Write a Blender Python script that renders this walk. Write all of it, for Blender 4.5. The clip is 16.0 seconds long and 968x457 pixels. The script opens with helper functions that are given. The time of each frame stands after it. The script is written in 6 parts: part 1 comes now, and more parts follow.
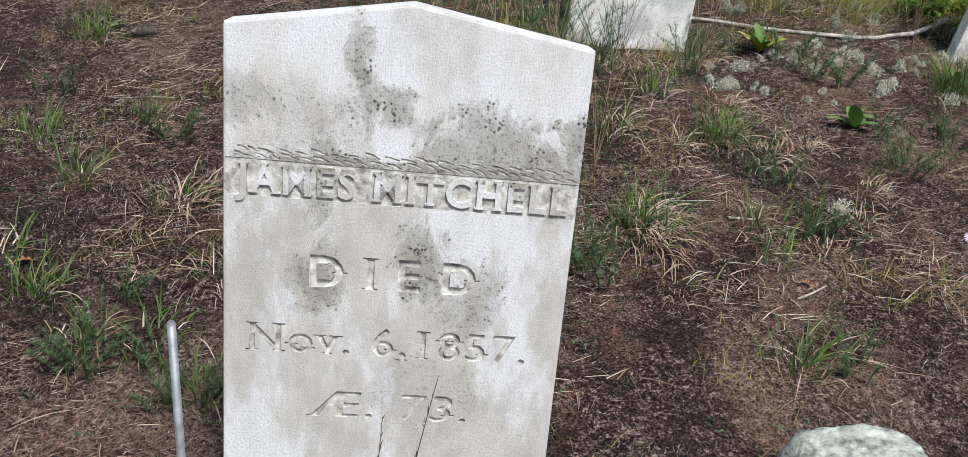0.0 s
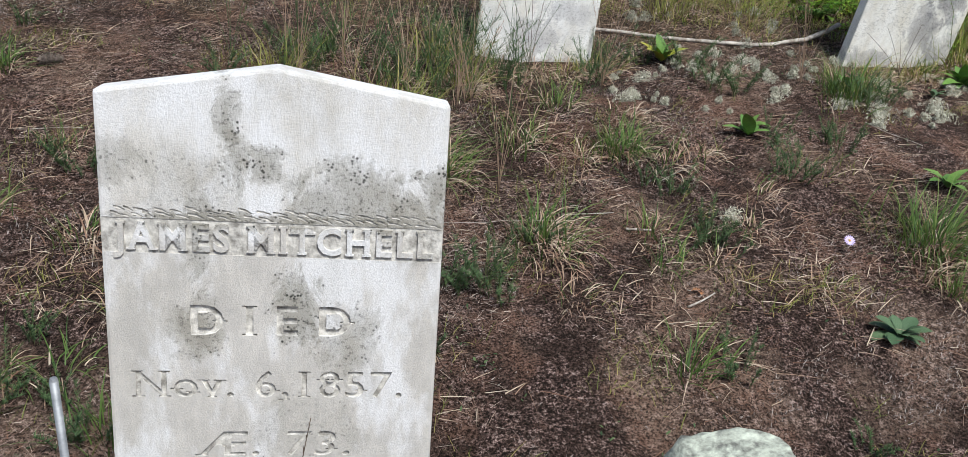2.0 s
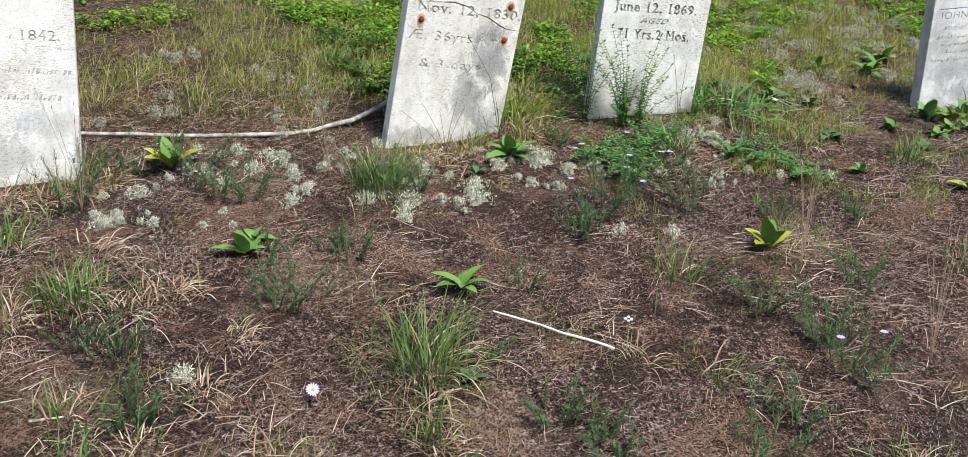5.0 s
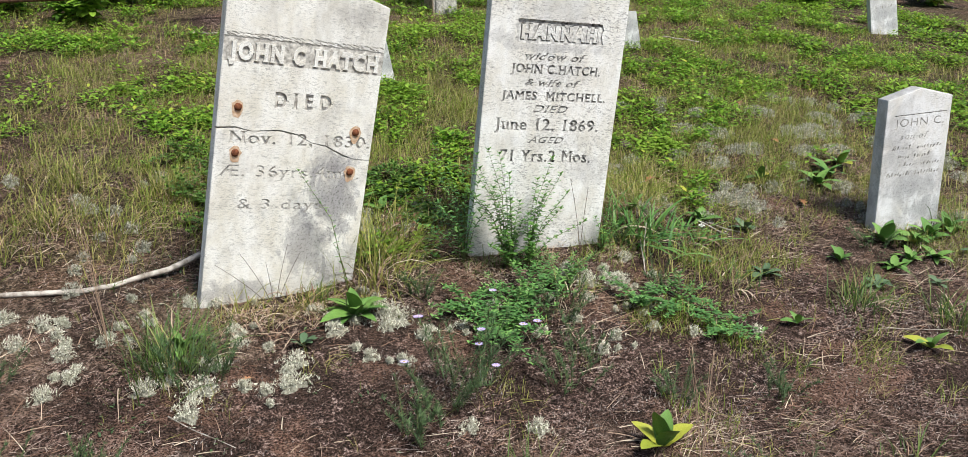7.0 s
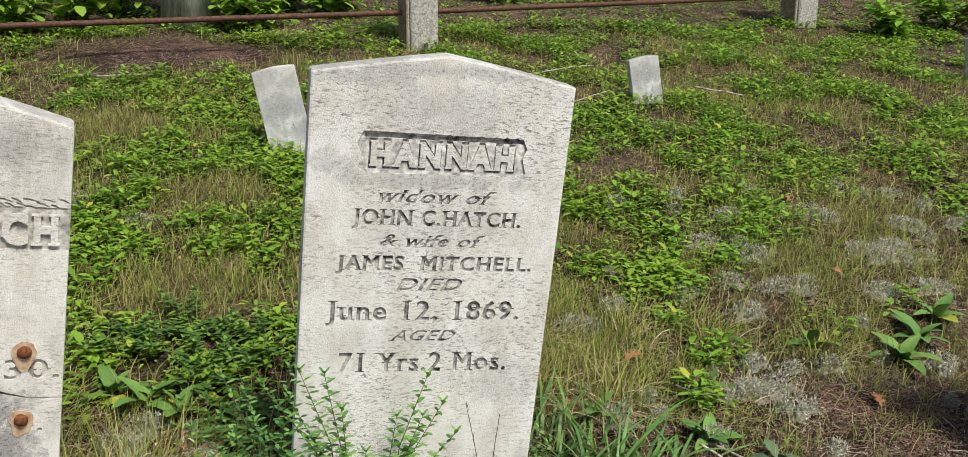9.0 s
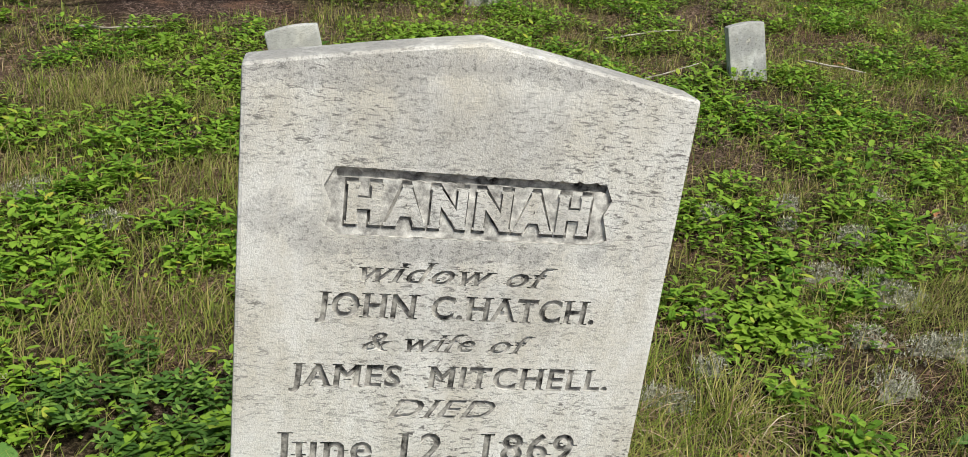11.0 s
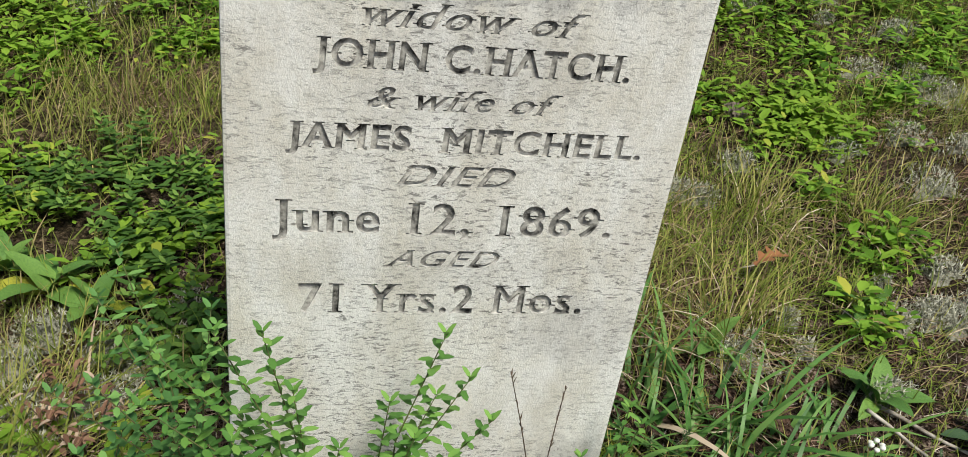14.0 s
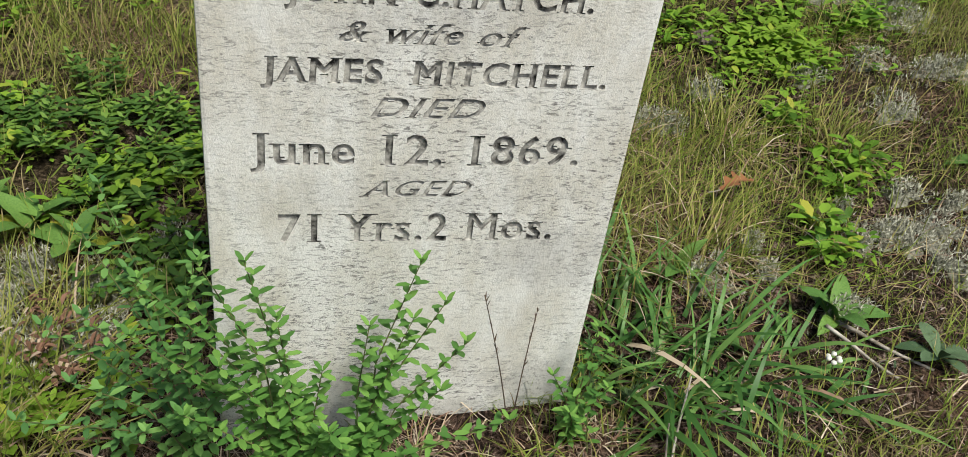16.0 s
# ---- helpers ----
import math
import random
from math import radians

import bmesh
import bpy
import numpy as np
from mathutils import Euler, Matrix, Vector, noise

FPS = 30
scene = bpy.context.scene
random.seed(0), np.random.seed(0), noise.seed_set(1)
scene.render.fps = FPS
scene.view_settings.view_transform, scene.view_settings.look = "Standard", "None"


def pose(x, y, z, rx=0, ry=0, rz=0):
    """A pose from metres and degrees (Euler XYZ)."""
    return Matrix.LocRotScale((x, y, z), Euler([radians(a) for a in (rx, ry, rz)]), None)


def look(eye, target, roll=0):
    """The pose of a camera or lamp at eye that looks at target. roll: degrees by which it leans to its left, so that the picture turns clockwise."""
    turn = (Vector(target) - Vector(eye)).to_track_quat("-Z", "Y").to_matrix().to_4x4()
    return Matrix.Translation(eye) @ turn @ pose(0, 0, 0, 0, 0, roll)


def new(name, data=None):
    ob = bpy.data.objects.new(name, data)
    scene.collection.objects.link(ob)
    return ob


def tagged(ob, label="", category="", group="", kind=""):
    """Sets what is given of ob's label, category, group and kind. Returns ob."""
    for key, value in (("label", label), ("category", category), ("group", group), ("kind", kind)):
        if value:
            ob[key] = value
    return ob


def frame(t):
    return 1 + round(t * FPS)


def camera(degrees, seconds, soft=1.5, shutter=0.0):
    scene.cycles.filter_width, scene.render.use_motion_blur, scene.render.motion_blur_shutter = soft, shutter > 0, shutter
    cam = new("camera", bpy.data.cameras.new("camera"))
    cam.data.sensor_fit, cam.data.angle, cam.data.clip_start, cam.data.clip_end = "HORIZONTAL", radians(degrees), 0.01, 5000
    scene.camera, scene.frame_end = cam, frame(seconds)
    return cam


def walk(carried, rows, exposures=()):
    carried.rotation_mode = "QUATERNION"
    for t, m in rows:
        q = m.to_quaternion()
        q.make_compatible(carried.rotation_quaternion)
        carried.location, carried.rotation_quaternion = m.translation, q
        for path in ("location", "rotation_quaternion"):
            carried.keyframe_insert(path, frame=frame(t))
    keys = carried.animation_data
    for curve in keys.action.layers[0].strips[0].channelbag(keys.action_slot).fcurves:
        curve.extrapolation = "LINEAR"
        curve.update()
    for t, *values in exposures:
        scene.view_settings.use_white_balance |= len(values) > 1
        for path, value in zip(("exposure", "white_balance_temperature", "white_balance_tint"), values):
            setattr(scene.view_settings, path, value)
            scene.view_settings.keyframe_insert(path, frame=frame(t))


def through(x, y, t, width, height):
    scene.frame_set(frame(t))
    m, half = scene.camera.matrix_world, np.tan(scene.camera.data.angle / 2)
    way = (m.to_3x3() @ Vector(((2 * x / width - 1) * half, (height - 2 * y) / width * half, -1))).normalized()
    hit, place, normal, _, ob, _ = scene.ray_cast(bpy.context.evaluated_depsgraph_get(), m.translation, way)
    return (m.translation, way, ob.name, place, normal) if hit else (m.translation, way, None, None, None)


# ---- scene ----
cam = camera(56.0, 16.0, 0.5)
METRES, EYE, TILT, LEAN, TURN = 5.0, 1.52, -22.0, -4.5, 0.0
ROWS = [
    (0.0, 0.0, 0.0, 0.0, 0.0, -0.0, 0.0),
    (0.5, 0.0031, -0.0064, 0.0044, -0.42, -0.12, 0.3),
    (1.0, 0.0076, -0.0113, 0.0085, -0.94, -0.15, 0.7),
    (1.5, 0.013, -0.0157, 0.0104, -1.85, -0.22, 1.23),
    (2.0, 0.0217, -0.018, 0.0137, -3.61, -0.36, 2.14),
    (2.5, 0.0328, -0.0168, 0.0194, -6.25, -0.66, 3.44),
    (3.0, 0.053, -0.0106, 0.0294, -9.2, -1.02, 4.9),
    (3.5, 0.0841, -0.0018, 0.0421, -12.19, -1.5, 6.9),
    (4.0, 0.1278, 0.0113, 0.0465, -14.28, -1.24, 8.1),
    (4.5, 0.1742, 0.0194, 0.0495, -15.53, -0.13, 9.06),
    (5.0, 0.2324, 0.051, 0.0545, -17.73, 0.66, 10.2),
    (7.5, 0.4461, 0.1889, 0.1305, -17.04, 4.91, 10.89),
    (8.0, 0.5156, 0.2455, 0.1539, -15.8, 5.07, 10.14),
    (8.5, 0.5639, 0.3041, 0.1847, -14.77, 5.22, 8.91),
    (9.0, 0.5868, 0.3812, 0.2233, -13.77, 5.38, 8.77),
    (11.5, 0.6318, 0.526, 0.2724, -9.36, 1.31, 5.43),
    (12.0, 0.6295, 0.5332, 0.2719, -8.81, -0.5, 5.12),
    (12.5, 0.6298, 0.5388, 0.2726, -8.44, -2.0, 5.02),
    (13.0, 0.6297, 0.5432, 0.2695, -8.56, -3.5, 5.11),
    (13.5, 0.6303, 0.5443, 0.2611, -8.94, -5.62, 5.31),
    (14.0, 0.6299, 0.5446, 0.2563, -9.54, -8.13, 5.55),
    (14.5, 0.6287, 0.5448, 0.2555, -10.17, -10.35, 5.86),
    (15.0, 0.6274, 0.5457, 0.257, -10.59, -11.64, 6.08),
    (15.5, 0.6278, 0.5436, 0.258, -10.88, -12.24, 6.22),
    (16.0, 0.6298, 0.5361, 0.2568, -11.12, -12.58, 6.37),
]
EXPOSURES = [(0.0, -0.02, 6060, 9), (3.0, 0.05, 6100, 8), (4.0, 0.34, 6150, 8), (5.0, 0.40, 6150, 8), (7.5, 0.30, 6450, 8), (9.0, 0.10, 6650, 7), (12.0, 0.0, 6700, 5), (16.0, -0.08, 6650, 4)]
walk(cam, [(t, pose(0, 0, EYE, TILT, LEAN, TURN) @ pose(METRES * x, METRES * y, METRES * z, 90 + pitch, roll, yaw)) for t, x, y, z, yaw, pitch, roll in ROWS], EXPOSURES)

# ---- light ----
world = bpy.data.worlds.new("sky")
scene.world = world
world.use_nodes = True
SUN_UP, SUN_FROM = 57.0, 157.0   # degrees above the horizon; compass side it comes from (0 ahead, 90 right)
sky = world.node_tree.nodes.new("ShaderNodeTexSky")
sky.sky_type = "NISHITA"
sky.sun_disc = False
sky.sun_elevation, sky.sun_rotation = radians(SUN_UP), radians(SUN_FROM)
sky.dust_density, sky.ozone_density = 2.0, 1.0
back = world.node_tree.nodes["Background"]
back.inputs[1].default_value = 0.095
world.node_tree.links.new(sky.outputs[0], back.inputs[0])
sun_data = bpy.data.lights.new("sun", "SUN")
sun_data.energy, sun_data.angle, sun_data.color = 4.75, radians(15), (1.0, 0.965, 0.91)
sun = new("sun", sun_data)
sa, se = radians(SUN_FROM), radians(SUN_UP)
sun_way = Vector((math.sin(sa) * math.cos(se), math.cos(sa) * math.cos(se), math.sin(se)))
sun.matrix_world = look(sun_way * 30, (0, 0, 0))

# ---- small helpers ----
rng = np.random.default_rng(7)


def ground_base(x, y):
    if y > 9:
        y = 9 + (y - 9) / (1 + (y - 9) / 14)
    if y < -2:
        y = -2 + (y + 2) / (1 - (y + 2) / 10)
    if abs(x) > 14:
        x = math.copysign(14 + (abs(x) - 14) / (1 + (abs(x) - 14) / 20), x)
    return -0.03 + 0.003 * x + 0.26 * y - 0.006 * y * y + 0.001 * x * y


def gz(x, y):
    """Height of the ground."""
    lump = 0.030 * noise.noise((x * 1.3, y * 1.3, 3.1)) + 0.014 * noise.noise((x * 4.1, y * 4.1, 7.7)) + 0.007 * noise.noise((x * 11.0, y * 11.0, 1.7))
    dip = 0.05 * math.exp(-((x - 0.66) ** 2 / 0.16 + (y - 3.72) ** 2 / 0.09))
    return ground_base(x, y) + lump - dip


def heights(xy):
    return np.array([gz(float(a), float(b)) for a, b in xy])


def on_ground(xy, lift=0.0):
    return np.column_stack([xy, heights(xy) + lift])


def empty(name, m, label, category, group="", kind=""):
    ob = new(name)
    ob.empty_display_size = 0.05
    ob.matrix_world = m
    return tagged(ob, label, category, group, kind)


def part(name, data, material, parent=None, label="", m=None, smooth=False):
    """Links a bmesh or a mesh as one object under a thing."""
    if isinstance(data, bmesh.types.BMesh):
        me = bpy.data.meshes.new(name)
        data.to_mesh(me)
        data.free()
    else:
        me = data
    if material and not me.materials:
        me.materials.append(material)
    if smooth:
        me.polygons.foreach_set("use_smooth", [True] * len(me.polygons))
    ob = new(name, me)
    if parent:
        ob.parent = parent
    if m is not None:
        ob.matrix_basis = m
    return tagged(ob, label)


def bulk(name, verts, tris, smooth=False):
    """A mesh of many alike pieces: verts n x k x 3, one list of triangles for each piece."""
    n, k, _ = verts.shape
    t = np.asarray(tris, dtype=np.int32)
    loops = (t[None] + (np.arange(n, dtype=np.int32) * k)[:, None, None]).reshape(-1)
    me = bpy.data.meshes.new(name)
    me.vertices.add(n * k)
    me.vertices.foreach_set("co", verts.astype(np.float32).reshape(-1))
    me.loops.add(len(loops))
    me.loops.foreach_set("vertex_index", loops)
    count = len(loops) // 3
    me.polygons.add(count)
    me.polygons.foreach_set("loop_start", np.arange(0, count * 3, 3, dtype=np.int32))
    me.polygons.foreach_set("loop_total", np.full(count, 3, dtype=np.int32))
    if smooth:
        me.polygons.foreach_set("use_smooth", np.ones(count, dtype=bool))
    me.update(calc_edges=True)
    return me


def blades(pos, az, th0, th1, length, width, seg=4, flat=0.0):
    """Curved tapering strips: az the way they bend, th the angle from upright at root and tip."""
    n = len(pos)
    s = np.linspace(0, 1, seg + 1)[None]
    th = th0[:, None] + (th1 - th0)[:, None] * s
    step = (length / seg)[:, None]
    r = np.concatenate([np.zeros((n, 1)), np.cumsum(np.sin(th[:, :-1]) * step, 1)], 1)
    h = np.concatenate([np.zeros((n, 1)), np.cumsum(np.cos(th[:, :-1]) * step, 1)], 1)
    mid = np.stack([pos[:, :1] + np.cos(az)[:, None] * r, pos[:, 1:2] + np.sin(az)[:, None] * r, pos[:, 2:] + h], 2)
    w = (width[:, None] / 2) * (1.02 - s ** 2.2)
    side = np.stack([-np.sin(az)[:, None] * w, np.cos(az)[:, None] * w, w * flat], 2)
    v = np.stack([mid - side, mid + side], 2).reshape(n, -1, 3)
    tris = []
    for i in range(seg):
        a = 2 * i
        tris += [(a, a + 1, a + 3), (a, a + 3, a + 2)]
    return v, tris


LEAF_TRIS = [(0, 2, 1), (0, 3, 2), (1, 2, 5), (1, 5, 4), (2, 3, 6), (2, 6, 5), (4, 5, 7), (5, 6, 7)]


def leaves(pos, az, lift, length, width, fold=0.25, droop=0.25):
    """Folded oval leaves: az the way they point, lift the angle above level."""
    n = len(pos)
    u = np.array([0, .30, .30, .30, .74, .74, .74, 1.0])
    v = np.array([0, -.45, 0, .45, -.42, 0, .42, 0])
    along = length[:, None] * u
    across = width[:, None] * v
    up = np.abs(across) * fold - length[:, None] * droop * u ** 2
    ca, sa_, cl, sl = np.cos(az)[:, None], np.sin(az)[:, None], np.cos(lift)[:, None], np.sin(lift)[:, None]
    f = along * cl - up * sl
    z = along * sl + up * cl
    return np.stack([pos[:, :1] + ca * f - sa_ * across, pos[:, 1:2] + sa_ * f + ca * across, pos[:, 2:] + z], 2)


def tube(points, radii, sides=7, rough=0.0):
    """A round bar along a line of points."""
    bm = bmesh.new()
    rings = []
    pts = [Vector(p) for p in points]
    for i, p in enumerate(pts):
        d = (pts[min(i + 1, len(pts) - 1)] - pts[max(i - 1, 0)]).normalized()
        a = d.cross(Vector((0.3, 0.2, 1.0)) if abs(d.z) < 0.9 else Vector((1, 0, 0))).normalized()
        b = d.cross(a)
        r = radii[i] if hasattr(radii, "__len__") else radii
        ring = []
        for k in range(sides):
            w = 2 * math.pi * k / sides
            q = r * (1 + rough * noise.noise((p.x * 9 + k, p.y * 9, p.z * 9)))
            ring.append(bm.verts.new(p + (a * math.cos(w) + b * math.sin(w)) * q))
        rings.append(ring)
    for r0, r1 in zip(rings, rings[1:]):
        for k in range(sides):
            bm.faces.new((r0[k], r0[(k + 1) % sides], r1[(k + 1) % sides], r1[k])).smooth = True
    bm.faces.new(rings[0][::-1])
    bm.faces.new(rings[-1])
    return bm


# ---- materials ----
class Nodes:
    def __init__(self, name, rough=0.8, metal=0.0, spec=0.3):
        self.mat = bpy.data.materials.new(name)
        self.mat.use_nodes = True
        self.nt = self.mat.node_tree
        self.bsdf = self.nt.nodes["Principled BSDF"]
        self.bsdf.inputs["Roughness"].default_value = rough
        self.bsdf.inputs["Metallic"].default_value = metal
        self.bsdf.inputs["Specular IOR Level"].default_value = spec
        self.coord = self.nt.nodes.new("ShaderNodeTexCoord")

    def link(self, a, b):
        self.nt.links.new(a, b)

    def space(self, scale=(1, 1, 1), shift=(0, 0, 0)):
        m = self.nt.nodes.new("ShaderNodeMapping")
        m.inputs["Scale"].default_value = scale
        m.inputs["Location"].default_value = shift
        self.link(self.coord.outputs["Object"], m.inputs[0])
        return m.outputs[0]

    def noise(self, scale, detail=4, rough=0.55, at=None, distort=0.0):
        t = self.nt.nodes.new("ShaderNodeTexNoise")
        t.inputs["Scale"].default_value = scale
        t.inputs["Detail"].default_value = detail
        t.inputs["Roughness"].default_value = rough
        t.inputs["Distortion"].default_value = distort
        self.link(at or self.coord.outputs["Object"], t.inputs["Vector"])
        return t.outputs["Fac"]

    def ramp(self, fac, *stops):
        r = self.nt.nodes.new("ShaderNodeValToRGB")
        els = r.color_ramp.elements
        while len(els) < len(stops):
            els.new(0.5)
        for e, (p, c) in zip(els, stops):
            e.position = p
            e.color = (c, c, c, 1) if not hasattr(c, "__len__") else (*c, 1)
        self.link(fac, r.inputs[0])
        return r.outputs[0]

    def mix(self, fac, a, b, kind="MIX"):
        m = self.nt.nodes.new("ShaderNodeMix")
        m.data_type, m.blend_type = "RGBA", kind
        for sock, val in ((m.inputs[0], fac), (m.inputs[6], a), (m.inputs[7], b)):
            if hasattr(val, "default_value") or hasattr(val, "is_linked"):
                self.link(val, sock)
            elif hasattr(val, "__len__"):
                sock.default_value = (*val, 1)
            else:
                sock.default_value = val
        return m.outputs[2]

    def math(self, op, a, b):
        m = self.nt.nodes.new("ShaderNodeMath")
        m.operation = op
        m.use_clamp = op in ("ADD", "MULTIPLY", "SUBTRACT")
        for sock, val in zip(m.inputs, (a, b)):
            if hasattr(val, "is_linked"):
                self.link(val, sock)
            else:
                sock.default_value = val
        return m.outputs[0]

    def island(self):
        return self.nt.nodes.new("ShaderNodeNewGeometry").outputs["Random Per Island"]

    def each(self):
        return self.nt.nodes.new("ShaderNodeObjectInfo").outputs["Random"]

    def bump(self, height, distance, strength=0.6):
        b = self.nt.nodes.new("ShaderNodeBump")
        b.inputs["Strength"].default_value = strength
        b.inputs["Distance"].default_value = distance
        self.link(height, b.inputs["Height"])
        self.link(b.outputs[0], self.bsdf.inputs["Normal"])

    def done(self, colour):
        self.link(colour, self.bsdf.inputs["Base Color"])
        return self.mat


def leafy(name, *stops, rough=0.55, through=0.25, drift=None):
    """Foliage: colour varies leaf by leaf; some light goes through."""
    n = Nodes(name, rough, spec=0.3)
    c = n.ramp(n.island(), *stops)
    c = n.mix(n.math("MULTIPLY", n.noise(35, 2), 0.2), c, (0.03, 0.05, 0.015))
    if drift:
        c = n.mix(n.ramp(n.noise(1.7, 4, 0.6), (0.45, 0.0), (0.62, 0.55)), c, drift)
    n.done(c)
    tr = n.nt.nodes.new("ShaderNodeBsdfTranslucent")
    n.link(c, tr.inputs[0])
    sh = n.nt.nodes.new("ShaderNodeMixShader")
    sh.inputs[0].default_value = through
    n.link(n.bsdf.outputs[0], sh.inputs[1])
    n.link(tr.outputs[0], sh.inputs[2])
    n.link(sh.outputs[0], n.nt.nodes["Material Output"].inputs[0])
    return n.mat


def soil_material():
    n = Nodes("woodland_soil", 0.95, spec=0.1)
    broad, mid, fine, grit = n.noise(1.6, 5, 0.6), n.noise(6, 7, 0.7), n.noise(48, 7, 0.8), n.noise(150, 5, 0.75)
    crumb = n.ramp(n.math("ADD", n.math("MULTIPLY", fine, 0.5), n.math("MULTIPLY", grit, 0.5)), (0.43, (0.008, 0.006, 0.005)), (0.49, (0.045, 0.028, 0.022)), (0.54, (0.17, 0.108, 0.09)), (0.60, (0.52, 0.40, 0.35)))
    c = n.mix(n.ramp(mid, (0.47, 0.8), (0.56, 0.0)), crumb, n.ramp(grit, (0.42, (0.012, 0.008, 0.006)), (0.60, (0.085, 0.052, 0.040))))
    c = n.mix(n.ramp(n.noise(3.3, 5, 0.65), (0.52, 0.0), (0.62, 0.5)), c, n.ramp(grit, (0.40, (0.10, 0.045, 0.028)), (0.60, (0.40, 0.235, 0.165))))
    c = n.mix(n.ramp(broad, (0.54, 0.0), (0.64, 0.5)), c, n.ramp(fine, (0.42, (0.16, 0.10, 0.07)), (0.58, (0.46, 0.335, 0.255))))
    green = n.ramp(fine, (0.42, (0.024, 0.020, 0.011)), (0.52, (0.11, 0.085, 0.045)), (0.62, (0.32, 0.24, 0.15)))
    sep = n.nt.nodes.new("ShaderNodeSeparateXYZ")
    n.link(n.coord.outputs["Object"], sep.inputs[0])
    zone = n.math("MULTIPLY", n.math("SUBTRACT", n.math("ADD", n.math("MULTIPLY", sep.outputs[1], 0.1), n.math("MULTIPLY", broad, 0.16)), 0.42), 8.0)
    away = n.nt.nodes.new("ShaderNodeVectorMath")
    away.operation = "LENGTH"
    n.link(n.space((1 / 0.7, 1 / 0.42, 0), (-2.7 / 0.7, -7.75 / 0.42, 0)), away.inputs[0])
    zone = n.math("MULTIPLY", zone, n.ramp(n.math("MULTIPLY", n.math("ADD", away.outputs["Value"], n.math("MULTIPLY", n.math("SUBTRACT", n.noise(3, 5), 0.3), 1.2)), 0.5), (0.38, 0.0), (0.48, 1.0)))
    zone = n.math("MULTIPLY", zone, n.ramp(n.noise(2.6, 6, 0.65), (0.44, 0.15), (0.56, 0.9)))
    c = n.mix(zone, c, green)
    c = n.mix(n.ramp(grit, (0.40, 0.85), (0.51, 0.0)), c, (0.011, 0.008, 0.006))
    n.bump(n.math("ADD", n.math("MULTIPLY", fine, 0.7), n.math("MULTIPLY", grit, 0.3)), 0.03, 0.9)
    return n.done(c)


